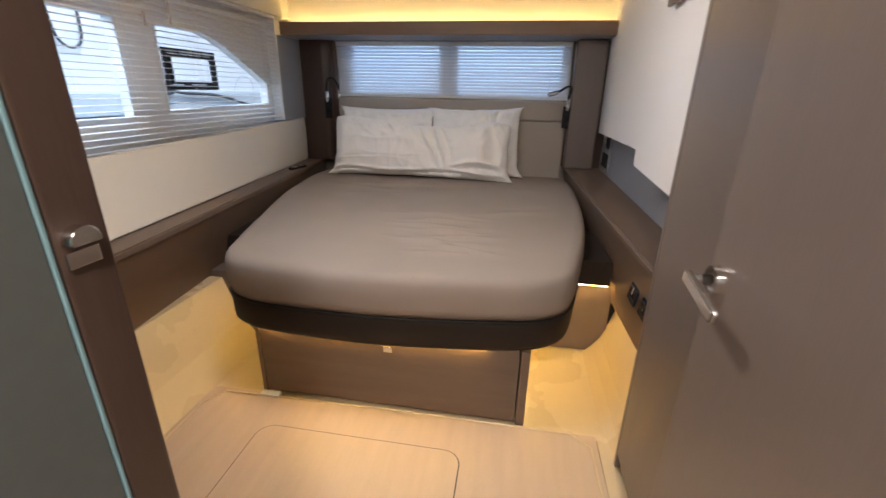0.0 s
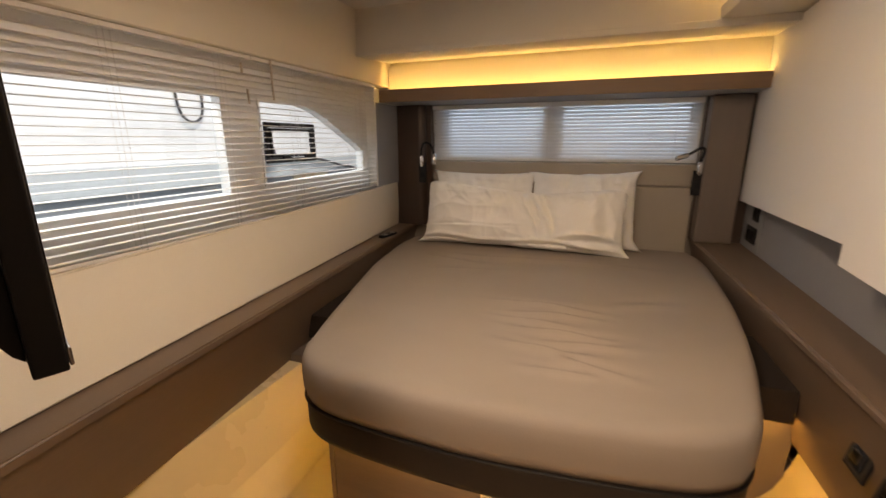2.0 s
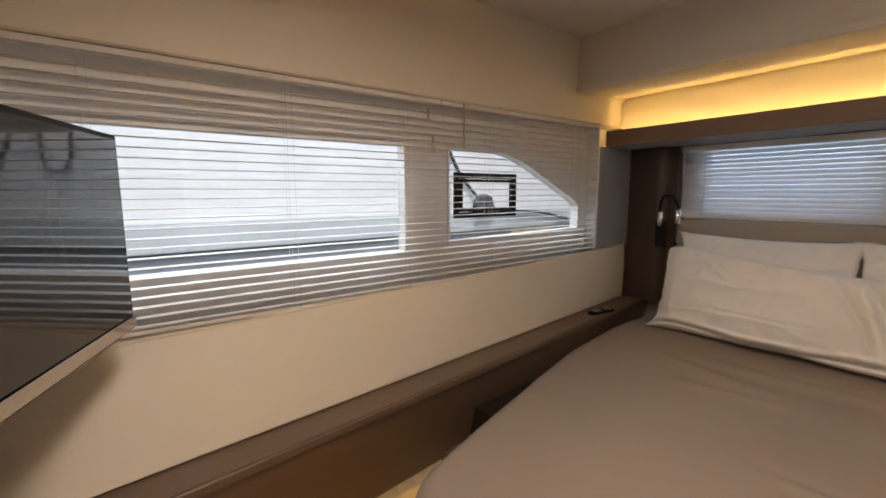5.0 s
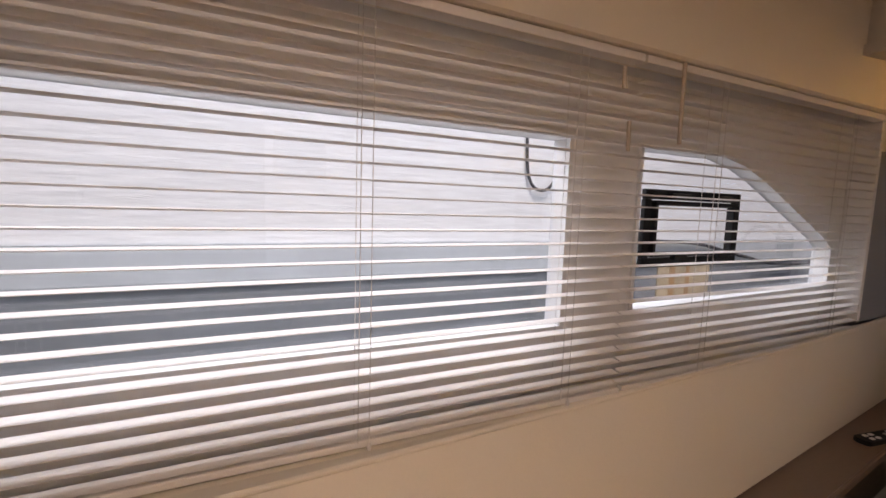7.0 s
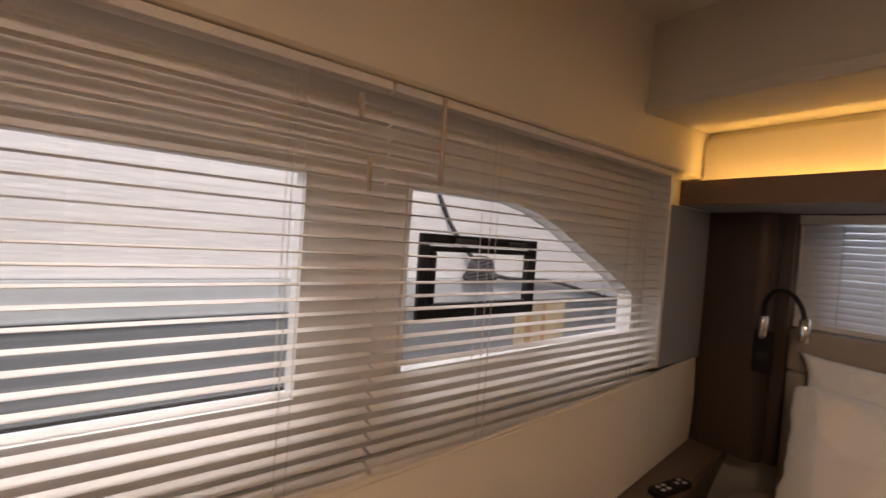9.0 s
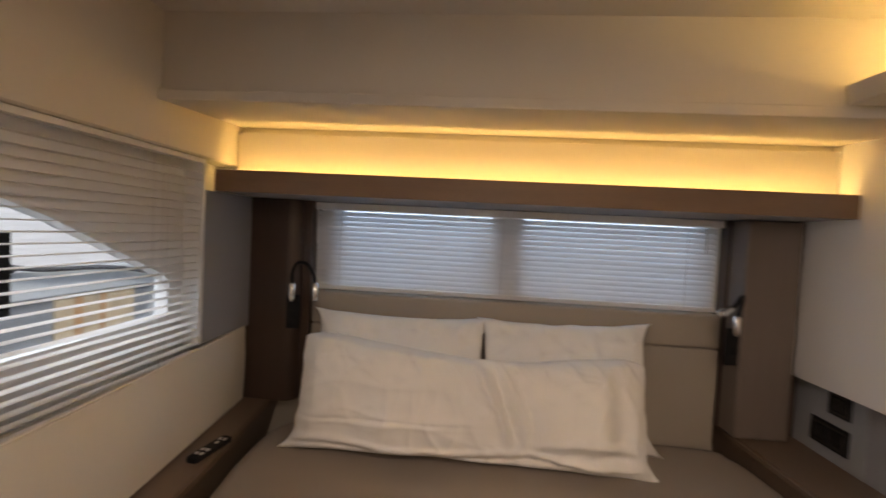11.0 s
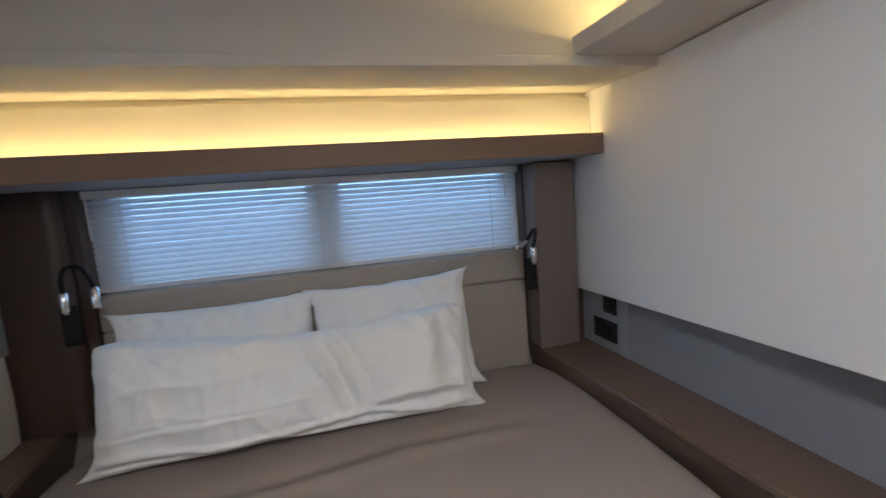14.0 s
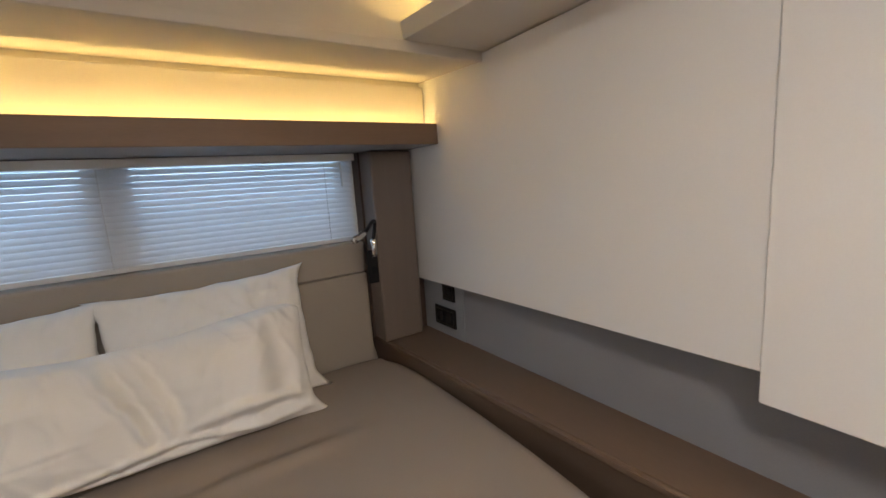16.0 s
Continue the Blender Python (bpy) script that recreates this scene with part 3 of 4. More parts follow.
# ---- bed ----
OUT = [(-0.60, 1.205), (-0.25, 1.19), (0.05, 1.212), (0.28, 1.245), (0.41, 1.29), (0.485, 1.37), (0.535, 1.55), (0.592, 1.85), (0.636, 2.25), (0.655, 2.7), (0.652, 2.95), (0.62, 3.1), (0.5, 3.18), (-0.3, 3.195), (-1.0, 3.18), (-1.15, 3.1), (-1.195, 2.95), (-1.185, 2.7), (-1.11, 2.25), (-0.985, 1.80), (-0.89, 1.48), (-0.835, 1.32), (-0.75, 1.24)]
EDGE = closed_curve(OUT, 280)
MID = Vector((-0.25, 2.2, 0))
bed = thing("bed", "double bed with a taupe fitted sheet on a dark upholstered base", "bed")


def inset(d):
    out = []
    n = len(EDGE)
    for i, p in enumerate(EDGE):
        tan = (EDGE[(i + 1) % n] - EDGE[i - 1]).normalized()
        out.append(p + Vector((-tan.y, tan.x, 0)) * d)
    return out


def wrinkle(x, y):
    z = 0.006 * noise.noise(Vector((x * 1.6, y * 1.6, 3.1))) + 0.0025 * noise.noise(Vector((x * 5, y * 5, 1.0)))
    for cx, cy, ln, wd, am, sl in ((-0.10, 1.95, 0.17, 0.013, 0.006, -0.05), (-0.06, 1.86, 0.13, 0.011, 0.006, 0.04), (-0.13, 1.78, 0.12, 0.012, 0.005, -0.1), (-0.02, 1.70, 0.15, 0.014, 0.008, -0.08), (0.05, 1.64, 0.12, 0.012, 0.006, 0.1),
                                (-0.05, 1.57, 0.13, 0.013, 0.007, -0.06), (0.08, 1.50, 0.10, 0.012, 0.006, -0.25), (0.0, 1.44, 0.09, 0.011, 0.005, 0.12), (-0.55, 2.35, 0.14, 0.018, 0.004, 0.3), (-0.35, 2.62, 0.28, 0.022, 0.007, 0.06), (0.1, 2.66, 0.2, 0.02, 0.005, -0.1), (-0.7, 2.5, 0.16, 0.02, 0.004, -0.2), (0.3, 2.1, 0.12, 0.02, 0.003, 0.4)):
        wd *= 1.8
        u, v = x - cx, y - cy - sl * (x - cx) - 0.012 * math.sin(9 * (x - cx) + cy * 7)
        z += 3.0 * am * math.exp(-(u / ln) ** 2) * (math.exp(-(v / wd) ** 2) - 0.6 * math.exp(-((v - wd * 1.9) / wd) ** 2))
    return z


def mattress():
    bm = bmesh.new()
    loops = []
    prof = [(0.004, 0.462), (-0.006, 0.50), (-0.008, 0.55), (-0.005, 0.588), (0.001, 0.602), (0.010, 0.612), (0.022, 0.6185), (0.038, 0.6215)]
    for d, z in prof:
        loops.append([bm.verts.new((p.x, p.y, z + 0.0025 * noise.noise(Vector((p.x * 7, p.y * 7, z * 9))))) for p in inset(d)])
    last = [Vector((v.co.x, v.co.y, 0)) for v in loops[-1]]
    for _ in range(24):
        last = [(last[i - 1] + last[i] * 2 + last[(i + 1) % len(last)]) / 4 for i in range(len(last))]
    rings = 180
    for r in range(1, rings):
        k = 1 - (r + 0.6) / (rings + 0.6)
        row = []
        for p in last:
            q = MID + (p - MID) * k
            fall = min(1.0, (1 - k) * 14)
            row.append(bm.verts.new((q.x, q.y, 0.622 + fall * wrinkle(q.x, q.y))))
        loops.append(row)
    n = len(EDGE)
    for a, b in zip(loops, loops[1:]):
        for i in range(n):
            bm.faces.new((a[i], a[(i + 1) % n], b[(i + 1) % n], b[i]))
    c = bm.verts.new((MID.x, MID.y, 0.622 + wrinkle(MID.x, MID.y)))
    for i in range(n):
        bm.faces.new((loops[-1][i], loops[-1][(i + 1) % n], c))
    bm.faces.new(loops[0][::-1])
    bmesh.ops.recalc_face_normals(bm, faces=bm.faces[:])
    return bm


def lofted(prof):
    bm = bmesh.new()
    loops = [[bm.verts.new((p.x, p.y, z)) for p in inset(d)] for d, z in prof]
    n = len(EDGE)
    for a, b in zip(loops, loops[1:]):
        for i in range(n):
            bm.faces.new((a[i], a[(i + 1) % n], b[(i + 1) % n], b[i]))
    bm.faces.new(loops[0][::-1]), bm.faces.new(loops[-1])
    bmesh.ops.recalc_face_normals(bm, faces=bm.faces[:])
    return bm


part("mattress", mattress(), SHEET, bed, "taupe fitted sheet with soft wrinkles", True)
part("base_rim", lofted([(0.03, 0.335), (0.012, 0.338), (0.002, 0.35), (0.0, 0.365), (0.0, 0.44), (0.004, 0.453), (0.012, 0.458)]), RIM, bed, "dark brown upholstered rim", True)
ring_pts = [Vector((p.x, p.y, 0.459)) for p in inset(-0.003)]
part("piping", tube(ring_pts + [ring_pts[0]], 0.004, 6), BLACK, bed, "black piping")
part("pedestal_front", box((-0.705, 1.270, 0.012), (0.325, 1.288, 0.333), 0.002), WOODF, bed, "brown laminate front lit from above")
part("pedestal_side", box((0.33, 1.266, 0.0), (0.362, 3.1, 0.333), 0.002), WOODF, bed)
part("pedestal_side", box((-0.723, 1.266, 0.0), (-0.708, 3.1, 0.333), 0.002), WOODF, bed)
part("foot", box((-0.725, 1.235, 0.0005), (-0.64, 1.2655, 0.012), 0.004), FRAME, bed, "pale sealant foot")
part("toe_strip", box((-0.705, 1.285, 0.0), (0.325, 1.3, 0.012)), DARK, bed)
part("latch", box((-0.188, 1.255, 0.272), (-0.152, 1.2695, 0.298), 0.003), CHROME, bed, "small chrome latch")
part("led_strip", box((-0.69, 1.2585, 0.330), (0.2, 1.2665, 0.3345)), LED_BED, bed, "glowing warm light strip under the rim")
part("led_strip", box((0.40, 1.40, 0.3285), (0.41, 2.2, 0.334)), LED_BED, bed)
part("led_strip", box((-0.79, 1.40, 0.3285), (-0.78, 2.2, 0.334)), LED_BED, bed)
part("headboard_lower", box((-1.118, 3.205, 0.45), (0.595, 3.298, 1.012), 0.014, 3), HEADB, bed, "padded taupe leather panel")
part("headboard_upper", box((-1.118, 3.205, 1.014), (0.595, 3.298, 1.152), 0.014, 3), HEADB, bed, "padded taupe leather panel")

# ---- pillows ----


def pillow(name, w, h, t, label, seed, sag=0.0, ears=0.03, fold=0.0, soft=0.0, nx=90, ny=50):
    """A cotton pillow, upright: w wide, h high, t thick; sag lowers the middle of its top edge."""
    rnd = random.Random(seed)
    bm = bmesh.new()
    sheets = []
    off = Vector((rnd.random() * 9, rnd.random() * 9, rnd.random() * 9))

    def outline(u, v):
        low = 1.0 if v < 0 else 0.6 - 0.48 * soft
        x = u * w / 2 * (1 - 0.03 * (1 - v * v)) + low * ears * u * abs(u) ** 14 * abs(v) ** 9 - (soft * 0.035 * u * abs(u) ** 5 * abs(v) ** 9 if v > 0 else 0)
        z = v * h / 2 * (1 - 0.06 * (1 - u * u)) + low * ears * 0.2 * v * abs(v) ** 10 * abs(u) ** 12 - (soft * 0.03 * v * abs(v) ** 5 * abs(u) ** 9 if v > 0 else 0)
        z -= sag * (1 - math.sqrt((u - 0.12) ** 2 + 0.012)) * max(0, v + 0.3) / 1.3
        z += 0.006 * noise.noise(Vector((u * 4, v * 4, seed)))
        x += 0.005 * noise.noise(Vector((v * 5, u * 2, seed + 4)))
        return x, z
    for side in (-1, 1):
        rows = []
        for j in range(ny + 1):
            v = -1 + 2 * j / ny
            row = []
            for i in range(nx + 1):
                u = -1 + 2 * i / nx
                x, z = outline(u, v)
                body = ((1 - abs(u) ** 3.2) * (1 - abs(v) ** 2.6))
                y = side * t / 2 * max(0, body) ** 0.46
                hem = min(1, 8 * min(1 - abs(u), 1 - abs(v)))
                p = Vector((x, z, side)) + off
                q = p + Vector((noise.noise(p * 3), noise.noise(p * 3 + Vector((5, 1, 2))), 0)) * 0.12
                wr = 0.022 * noise.noise(p * 4.6)
                for fx, fz, am, off2 in ((2.4, 9.0, 0.010, 0.0), (7.0, 2.8, 0.010, 3.3), (9.0, 6.0, 0.008, 5.7)):
                    ridge = (1 - abs(noise.noise(Vector((q.x * fx + 0.6 * q.y * fz, q.y * fz - 0.5 * q.x * fx, off2 + side))))) ** 4
                    wr += am * (ridge - 0.35)
                wr += 0.004 * noise.noise(p * 20) + 0.005 * ((1 - abs(noise.noise(q * 9 + Vector((0, 0, 4))))) ** 5 - 0.2)
                gather = math.exp(-((1 - v) / 0.34) ** 2) + 0.7 * math.exp(-((1 + v) / 0.2) ** 2) + 0.6 * math.exp(-((1 - abs(u)) / 0.07) ** 2)
                wr += 0.02 * gather * noise.noise(Vector((x * 15 + z * 10, z * 3 - x, seed + 2.0))) + 0.008 * gather * noise.noise(Vector((x * 34 - z * 16, z * 5, seed + 6.0)))
                if fold:
                    warp = 0.03 * noise.noise(Vector((v * 1.4, u * 1.2, 9.0)))
                    d = u - 0.10 - 0.12 * (1 - v) + warp
                    mid = math.exp(-((v - 0.05) / 0.75) ** 4)
                    wr += fold * (0.5 * math.exp(-((u + 0.42) / 0.42) ** 2) + 0.35 * math.exp(-((u - 0.66) / 0.2) ** 2) - 0.9 * math.exp(-((d - 0.05) / 0.15) ** 2) * (0.45 + 0.55 * mid))
                    wr += 0.3 * fold * mid * (0.55 * math.exp(-((d + 0.045) / 0.03) ** 2) - 0.5 * math.exp(-(d / 0.022) ** 2))
                    for base, bend, lean, am, wd, lo, hi in ((0.02, 0.20, 0.02, 0.024, 0.026, -0.6, 0.95), (0.15, 0.24, -0.10, 0.022, 0.032, -0.65, 0.8), (0.08, 0.16, 0.05, 0.012, 0.02, 0.1, 0.95), (0.72, 0.04, -0.06, 0.014, 0.06, -0.6, 0.8)):
                        k = (1 - v) / 2
                        e = u - base - bend * math.sin(1.6 * k) - lean * k * k - 0.5 * warp
                        win = 1 / (1 + math.exp(-(v - lo) * 9)) / (1 + math.exp((v - hi) * 9))
                        wr += am * win * (math.exp(-(e / wd) ** 2) - 1.1 * math.exp(-((e - 1.7 * wd) / (1.1 * wd)) ** 2))
                    d3 = v + 0.58 - 0.12 * math.sin(5 * (u - 0.4)) + warp
                    wr += 0.022 * math.exp(-((u - 0.66) / 0.26) ** 4) * (math.exp(-(d3 / 0.08) ** 2) - 1.2 * math.exp(-((d3 + 0.17) / 0.09) ** 2))
                    d4 = v + 0.8 - 0.05 * math.sin(6 * u) + warp
                    wr += 0.016 * (math.exp(-(d4 / 0.06) ** 2) - math.exp(-((d4 + 0.09) / 0.04) ** 2))
                    d6 = v + 0.42 - 0.06 * u + 0.5 * warp
                    wr += 0.006 * math.exp(-((u + 0.5) / 0.4) ** 2) * (math.exp(-(d6 / 0.03) ** 2) - math.exp(-((d6 - 0.06) / 0.03) ** 2))
                    top = math.exp(-((1 - v) / 0.42) ** 2)
                    pl = noise.noise(Vector((x * 17 + z * 13, z * 2.2 - x * 2, seed + 11.0)))
                    wr += 0.018 * top * ((1 - abs(pl)) ** 4 - 0.25)
                y += side * wr * hem
                row.append(bm.verts.new((x, y, z)))
            rows.append(row)
        sheets.append(rows)
    for rows, flip in zip(sheets, (False, True)):
        for j in range(ny):
            for i in range(nx):
                q = (rows[j][i], rows[j][i + 1], rows[j + 1][i + 1], rows[j + 1][i])
                bm.faces.new(q[::-1] if flip else q)
    bmesh.ops.remove_doubles(bm, verts=bm.verts[:], dist=0.0008)
    bmesh.ops.recalc_face_normals(bm, faces=bm.faces[:])
    for f in bm.faces:
        f.smooth = True
    ob = tagged(part(name, bm, COTTON), label, "pillow", "pillows on the bed")
    return ob


pa = pillow("pillow", 0.688, 0.475, 0.14, "white cotton pillow standing against the headboard", 3, ears=0.05)
pa.matrix_world = pose(-0.705, 3.10, 0.855, -13, 0, 0)
pb = pillow("pillow", 0.635, 0.485, 0.14, "white cotton pillow standing against the headboard", 8, ears=0.05)
pb.matrix_world = pose(-0.042, 3.10, 0.86, -13, -1.5, 0)
pc = pillow("pillow", 1.28, 0.425, 0.235, "wide creased white cotton pillow leaning in front", 5, sag=0.062, ears=0.05, fold=0.05, soft=1.0, nx=190, ny=80)
pc.matrix_world = pose(-0.415, 2.94, 0.828, -14, 0.5, 0)

# ---- blinds ----


def slat_mesh(length, width, axis, material=None, bow=0.002):
    """A thin slat with a slight bow, along one axis, centred on the origin."""
    bm = bmesh.new()
    n = 4
    rows = []
    for s in (-1, 1):
        for k in range(n + 1):
            a = -1 + 2 * k / n
            w, z = a * width / 2, bow * (1 - a * a)
            p = (w, s * length / 2, z) if axis == "y" else (s * length / 2, w, z)
            rows.append((bm.verts.new(p), bm.verts.new((p[0], p[1], p[2] + 0.0006))))
    m = n + 1
    for k in range(n):
        a, b, c, d = rows[k], rows[k + 1], rows[m + k + 1], rows[m + k]
        bm.faces.new((a[0], b[0], c[0], d[0])), bm.faces.new((a[1], d[1], c[1], b[1]))
    for k in (0, n):
        bm.faces.new((rows[k][0], rows[m + k][0], rows[m + k][1], rows[k][1]))
    bmesh.ops.recalc_face_normals(bm, faces=bm.faces[:])
    return mesh_of(bm, material or SLAT)


def side_blind(y0, y1, z0, z1, cords, wand, label):
    b = thing("venetian_blind", label, "blind", group="side venetian blinds")
    part("head_rail", box((-1.385, y0, z1 - 0.016), (-1.354, y1, z1), 0.002), SLAT, b)
    part("bottom_rail", box((-1.383, y0, z0), (-1.357, y1, z0 + 0.012), 0.003), SLAT, b)
    me = slat_mesh(y1 - y0, 0.027, "y", bow=-0.0026)
    z = 0.9525
    i = 0
    while z < z1 - 0.03:
        s = shared("slat", me, b)
        s.location = (-1.37 + random.uniform(-0.0008, 0.0008), (y0 + y1) / 2, z)
        s.rotation_euler = (radians(random.uniform(-0.04, 0.04)), radians(1.5 + random.uniform(-1.2, 1.2)), 0)
        z += 0.0257
    for y in cords:
        for x, dy in ((-1.3845, 0.0), (-1.3555, 0.0), (-1.3545, 0.018)):
            part("ladder_cord", tube([(x, y + dy, z0 + 0.01), (x, y + dy + 0.001, z1 - 0.02)], 0.0008, 5), CORD, b)
        part("cord_end", tube([(-1.3545, y + 0.018, z0 - 0.004), (-1.3545, y + 0.018, z0 + 0.002), (-1.3545, y + 0.018, z0 + 0.012)], [0.003, 0.0045, 0.002], 8), CORD, b)
    for y, za, zb in wand:
        part("tilt_wand", tube([(-1.348, y, zb), (-1.348, y + 0.002, za)], 0.0042, 6), WAND, b, "beige tilt wand")
    return b


side_blind(0.20, 1.765, 0.934, 1.643, (0.72, 1.19, 1.60), ((1.703, 1.566, 1.606), (1.725, 1.447, 1.505)), "white venetian blind with open slats over the long hull window")
side_blind(1.772, 2.812, 0.936, 1.643, (2.02, 2.62), ((1.874, 1.474, 1.642),), "white venetian blind with open slats over the small hull window")
hb = thing("venetian_blind", "white closed venetian blind over the headboard", "blind")
part("head_rail", box((-1.195, 3.226, 1.508), (0.594, 3.272, 1.538), 0.003), FRAME, hb)
part("bottom_rail", box((-1.190, 3.248, 1.157), (0.590, 3.268, 1.176), 0.003), SLAT, hb)
part("side_guide", box((-1.196, 3.262, 1.157), (-1.176, 3.285, 1.5075), 0.002), FRAME, hb)
part("side_guide", box((0.575, 3.262, 1.157), (0.596, 3.285, 1.5075), 0.002), FRAME, hb)
me = slat_mesh(1.765, 0.025, "x", SLAT_HEAD)
for i in range(15):
    s = shared("slat", me, hb)
    s.location = (-0.30 + random.uniform(-0.001, 0.001), 3.258, 1.188 + 0.0218 * i)
    s.rotation_euler = (radians(56 + random.uniform(-0.5, 0.5)), radians(random.uniform(-0.05, 0.05)), 0)
for x in (-1.01, -0.3, 0.46):
    part("ladder_cord", tube([(x, 3.245, 1.17), (x + 0.001, 3.245, 1.53)], 0.0012, 5), CORD, hb)
part("tilt_wand", tube([(-1.115, 3.238, 1.53), (-1.112, 3.238, 1.36)], 0.004, 6), SLAT, hb)
part("tilt_wand", tube([(0.53, 3.238, 1.50), (0.532, 3.238, 1.40)], 0.004, 6), SLAT, hb)

# ---- remote control ----
rem = thing("remote_control", "slim black remote control lying on the side shelf", "remote control", (-1.245, 2.715, 0.6802))
part("body", prism(rounded_rect(-0.022, 0.022, -0.082, 0.082, 0.016), 0.0, 0.014, "z", 0.003), BLACK, rem)
for x, y in ((-0.009, -0.02), (0.009, -0.02), (-0.009, -0.045), (0.009, -0.045), (0, 0.03), (-0.009, 0.055), (0.009, 0.055)):
    part("button", box((x - 0.005, y - 0.007, 0.0135), (x + 0.005, y + 0.007, 0.0165), 0.001), GREYB, rem, "pale grey button")
rem.rotation_euler = (0, 0, radians(-9))

# ---- door ----
door = thing("door", "open taupe laminate cabin door with a chrome lever", "door")
part("leaf", box((0.585, 0.166, 0.02), (0.6205, 0.648, 1.92), 0.003), WOOD, door)


def disc(r, h, at, seg=28):
    bm = bmesh.new()
    bmesh.ops.create_cone(bm, segments=seg, radius1=r, radius2=r * 0.93, depth=h)
    bmesh.ops.bevel(bm, geom=[e for e in bm.edges if abs(e.verts[0].co.z - e.verts[1].co.z) < 1e-5], offset=0.0015, segments=2, affect="EDGES")
    bmesh.ops.transform(bm, matrix=Matrix.Translation(at) @ Matrix.Rotation(radians(-90), 4, "Y"), verts=bm.verts[:])
    return bm


hd = part("handle", disc(0.024, 0.012, (0.578, 0.612, 0.937)), CHROME, door, "polished chrome lever handle", True)
part("spindle", tube([(0.574, 0.612, 0.937), (0.548, 0.613, 0.936), (0.540, 0.613, 0.935)], [0.0085, 0.0085, 0.007], 14), CHROME, hd, smooth=True)
lv = box((-0.006, -0.105, -0.011), (0.006, 0.014, 0.011), 0.005, 3)
bmesh.ops.transform(lv, matrix=Matrix.Translation((0.542, 0.613, 0.935)) @ Matrix.Rotation(radians(9), 4, "X"), verts=lv.verts[:])
part("lever", lv, CHROME, hd)
for z in (0.3, 1.0, 1.7):
    part("hinge", tube([(0.582, 0.168, z - 0.04), (0.582, 0.168, z + 0.04)], 0.006, 10), CHROME, door)

kn = thing("door_catch", "chrome door catch set in the dark jamb", "catch")
part("strike_plate", box((-0.0150, 0.131, 1.104), (-0.0128, 0.153, 1.115), 0.001), CHROME, kn, "satin chrome strike plate")
hk = prism([(0.141 + 0.010 * math.cos(radians(a)), 1.121 + 0.010 * math.sin(radians(a))) for a in range(-10, 191, 20)], -0.0150, -0.006, "x", 0.001)
part("knob", hk, CHROME, kn, "half-round chrome knob")

# ---- television ----
tv = thing("television", "flat black television on a wall bracket with hanging cables", "television")
case = prism([(-0.325, -0.206), (0.325, -0.206), (0.325, 0.2), (-0.325, 0.2)], -0.022, 0.014, "y", 0.004, 3)
part("case", case, BLACK, tv)
shell = prism([(-0.0225, -0.19), (-0.0225, 0.185), (-0.026, 0.18), (-0.032, 0.1), (-0.042, 0.0), (-0.05, -0.09), (-0.05, -0.13), (-0.044, -0.158), (-0.034, -0.178)], -0.30, 0.30, "x", 0.003)
part("back_shell", shell, BLACK, tv)
part("screen", box((-0.314, 0.0145, -0.172), (0.314, 0.0165, 0.19)), GLOSS, tv, "dark glossy screen")
part("bezel", box((-0.325, 0.0145, -0.2), (0.325, 0.019, -0.175), 0.002), STEEL, tv, "thin polished lower bezel")
part("bracket_plate", box((-0.06, -0.066, -0.02), (0.06, -0.046, 0.1), 0.003), DARK, tv)
TV = pose(-0.853, 0.650, 1.216, 0, 0, -21.3)
tv.matrix_world = TV
inv = TV.inverted()
back = Vector((-0.80, 0.1605, 1.23))
arm = [inv @ back, inv @ Vector((-0.62, 0.36, 1.25)), Vector((0, -0.066, 0.035))]
part("bracket_arm", tube(arm, 0.014, 10), BLACK, tv, "black swivel bracket arm")
part("bracket_arm", tube([p + Vector((0, 0, 0.055)) for p in arm], 0.012, 10), BLACK, tv)
part("bracket_foot", box((-0.86, 0.1602, 1.18), (-0.74, 0.172, 1.36), 0.003), BLACK, tv, "black wall plate").matrix_local = inv
CABLES = (
    ((-0.74, 0.40, 1.22), (-0.74, 0.47, 1.12), (-0.74, 0.497, 1.10), (-0.74, 0.519, 1.08), (-0.745, 0.545, 1.11), (-0.75, 0.57, 1.16)),
    ((-0.74, 0.46, 1.10), (-0.735, 0.485, 1.068), (-0.74, 0.495, 1.02), (-0.74, 0.507, 0.972), (-0.745, 0.525, 1.0), (-0.75, 0.55, 1.05)),
    ((-0.73, 0.515, 1.076), (-0.735, 0.495, 1.04), (-0.74, 0.488, 1.01), (-0.74, 0.505, 0.992), (-0.745, 0.525, 0.98), (-0.75, 0.54, 0.99), (-0.755, 0.555, 1.03)),
    ((-0.75, 0.38, 1.25), (-0.75, 0.46, 1.19), (-0.75, 0.50, 1.165), (-0.75, 0.535, 1.15), (-0.755, 0.56, 1.17)),
)
for line in CABLES:
    part("cable", tube(curve_points([inv @ Vector(p) for p in line], 12), 0.0022, 6), BLACK, tv, "thin black hanging cable", True)

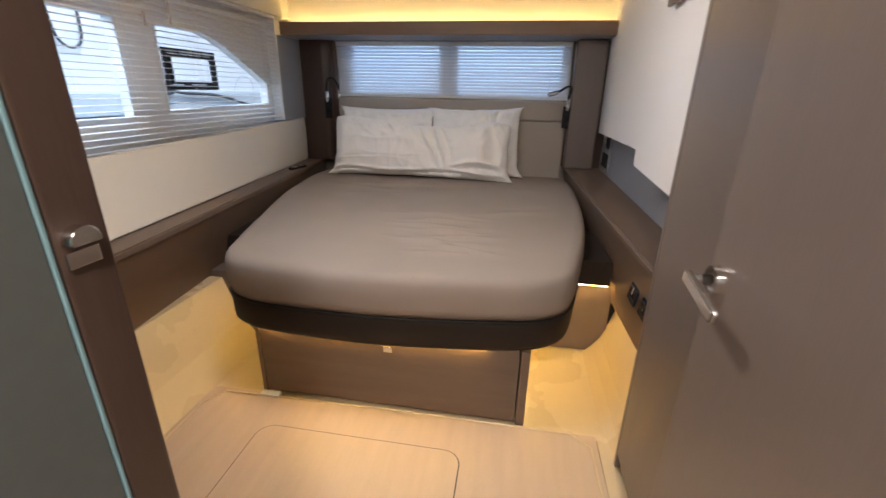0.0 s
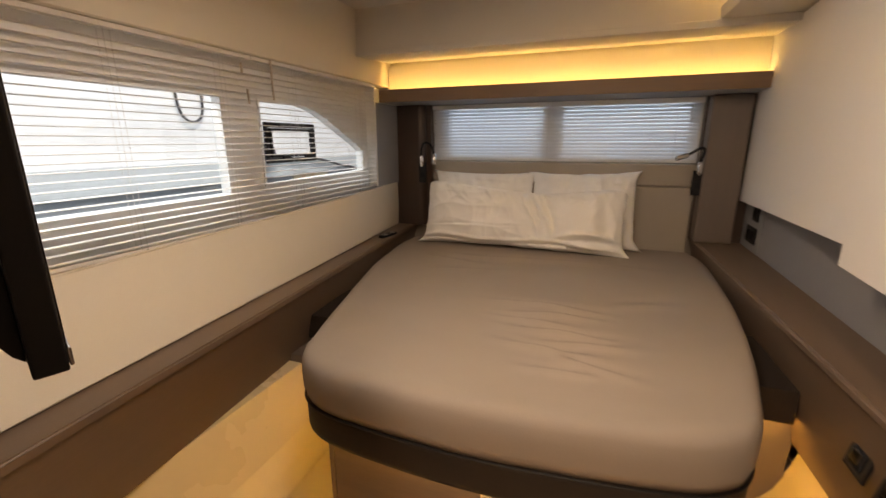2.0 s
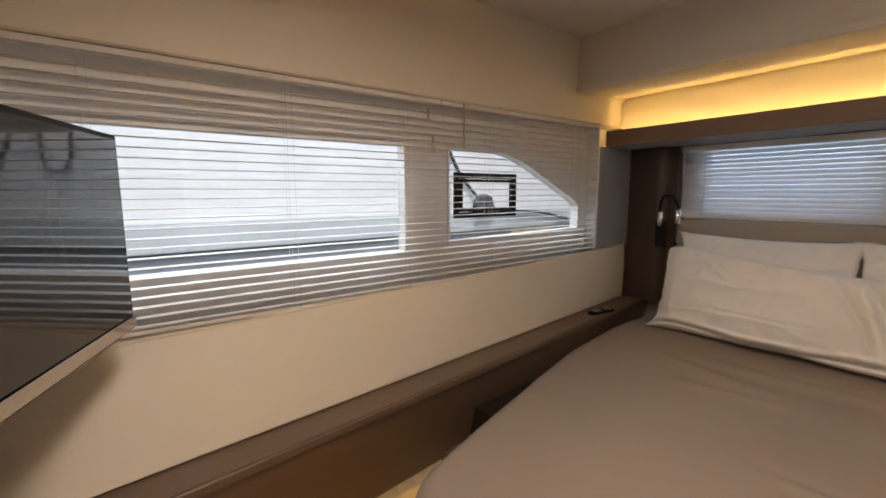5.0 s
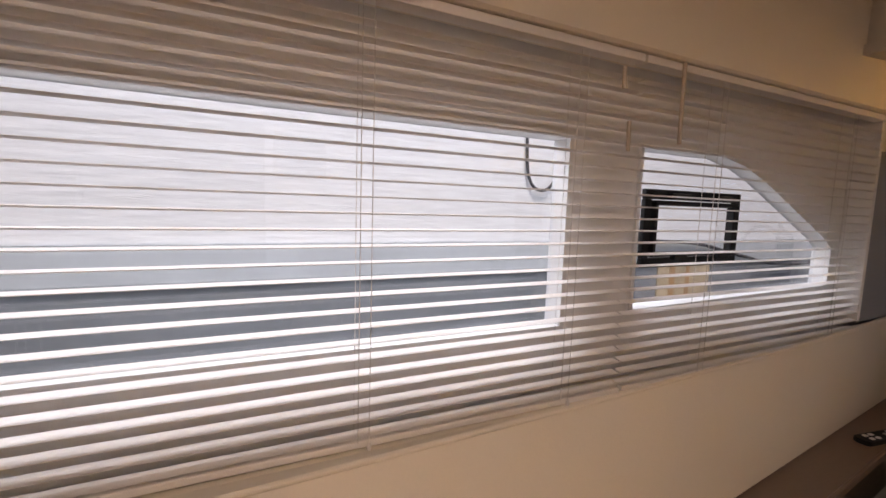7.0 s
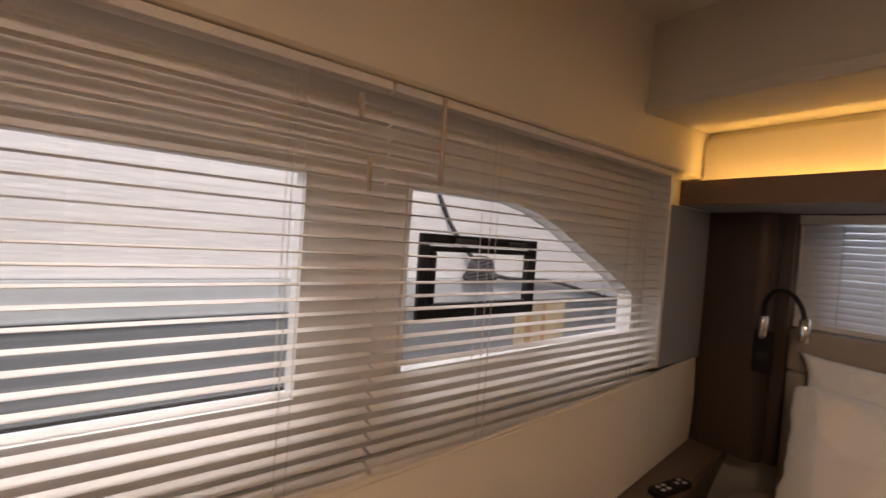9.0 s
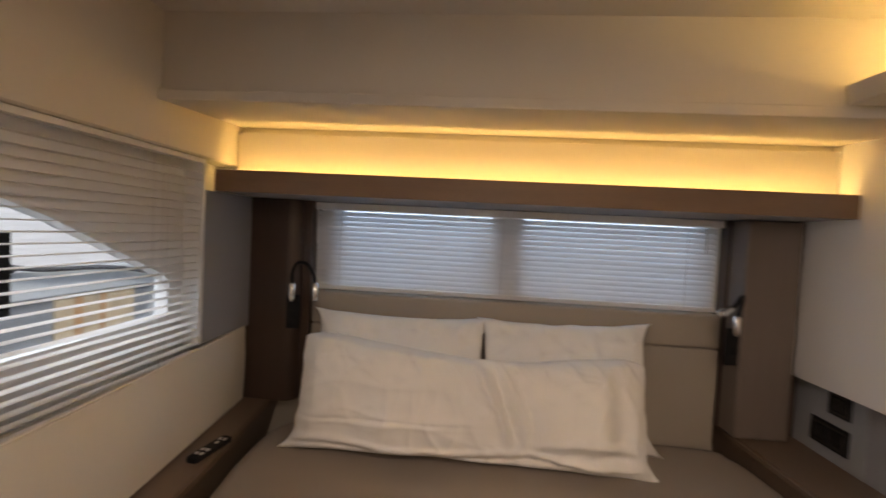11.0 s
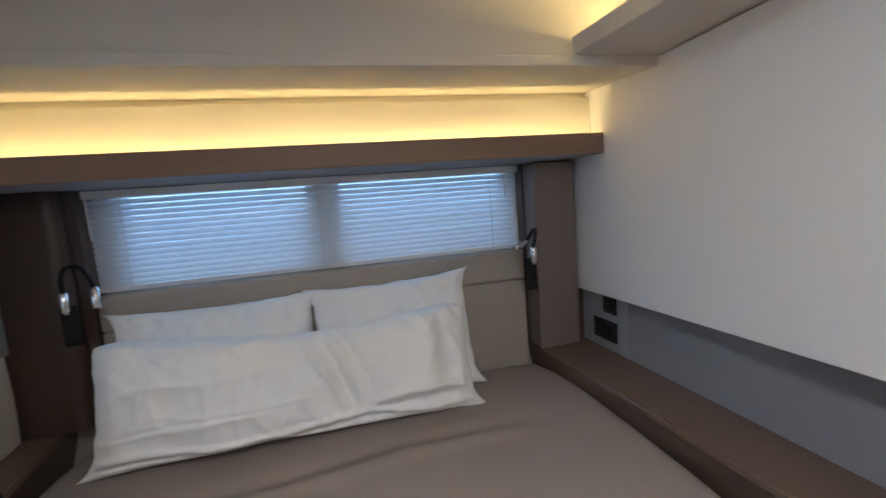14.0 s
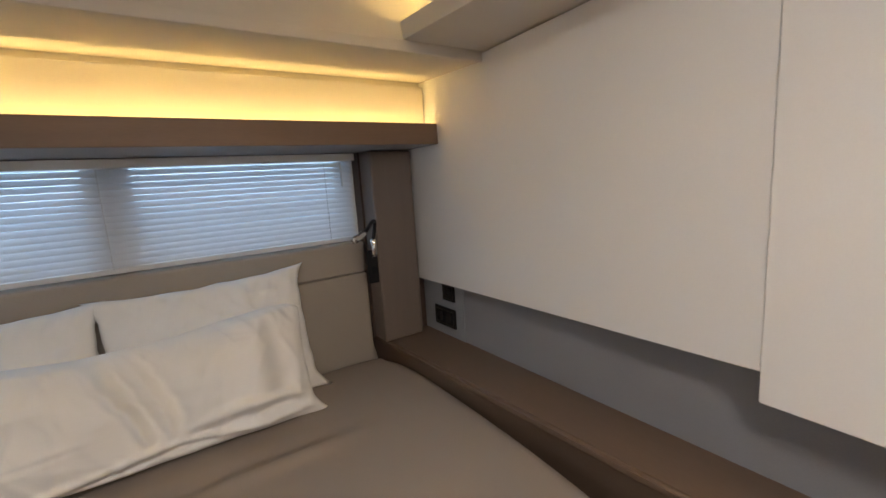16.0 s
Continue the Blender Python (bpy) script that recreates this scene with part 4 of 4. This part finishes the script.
# ---- outside: the quay alongside ----
setting("ground", box((-80, -80, -2.2), (80, 120, -2.0)), WATER, "grey harbour water round the boat")
setting("backdrop_quay_wall", box((-3.6, -14, 1.145), (-2.60, 18, 2.9), 0.01), QUAYW, "white sheeted wall of the quay alongside")
setting("backdrop_quay_ledge", box((-3.6, -14, 1.0), (-2.57, 18, 1.1445), 0.008), QUAYB, "pale blue-grey kerb of the quay")
setting("backdrop_quay_face", box((-3.6, -14, 0.66), (-2.60, 18, 0.9995)), QUAYG, "dark grey painted quay face")
# The shadow below the quay face is painted: a near-black block.
setting("backdrop_quay_foot", box((-3.6, -14, -2.0), (-2.66, 18, 0.6595)), DARK, "foot of the quay, its shadow put in as black colour")
loop = thing("mooring_rope", "dark rope loop hanging on the white quay wall", "rope")
part("strand", tube(curve_points([(-2.585, 2.37, 1.98), (-2.585, 2.375, 1.62), (-2.58, 2.40, 1.47), (-2.575, 2.475, 1.425), (-2.58, 2.555, 1.48), (-2.585, 2.575, 1.65), (-2.585, 2.56, 1.98)], 10), 0.008, 8), ROPE, loop, smooth=True)
cab = thing("shore_cable", "dark shore cable slung along the quay", "cable")
part("strand", tube(curve_points([(-2.59, 2.62, 1.95), (-2.59, 2.8, 1.57), (-2.58, 2.92, 1.39), (-2.56, 3.1, 1.22), (-2.54, 3.3, 1.155), (-2.54, 3.75, 1.13), (-2.55, 4.24, 1.04), (-2.55, 4.9, 0.96), (-2.56, 6.5, 1.0)], 12), 0.012, 8), ROPE, cab, smooth=True)
coil = thing("rope_coil", "grey coiled rope heaped on the quay kerb", "rope")
bm = bmesh.new()
for k in range(9):
    r = 0.10 - 0.006 * k
    tube([(-2.55 + 0.5 * r * math.cos(a), 3.09 + 1.2 * r * math.sin(a), 1.155 + 0.014 * k + 0.01 * math.sin(a * 2 + k)) for a in [2 * math.pi * q / 18 for q in range(19)]], 0.012, 6, bm)
part("strand", bm, ROPE, coil, smooth=True)
rust = thing("rust_patch", "ochre rust-stained plate on the grey quay face", "plate")
part("plate", box((-2.5995, 3.45, 0.45), (-2.59, 3.97, 0.9985), 0.003), RUST, rust)
part("streak", box((-2.5895, 3.56, 0.5), (-2.587, 3.61, 0.99), 0.001), RUST2, rust, "dark rust streak")
part("streak", box((-2.5895, 3.72, 0.5), (-2.587, 3.755, 0.99), 0.001), RUST2, rust)
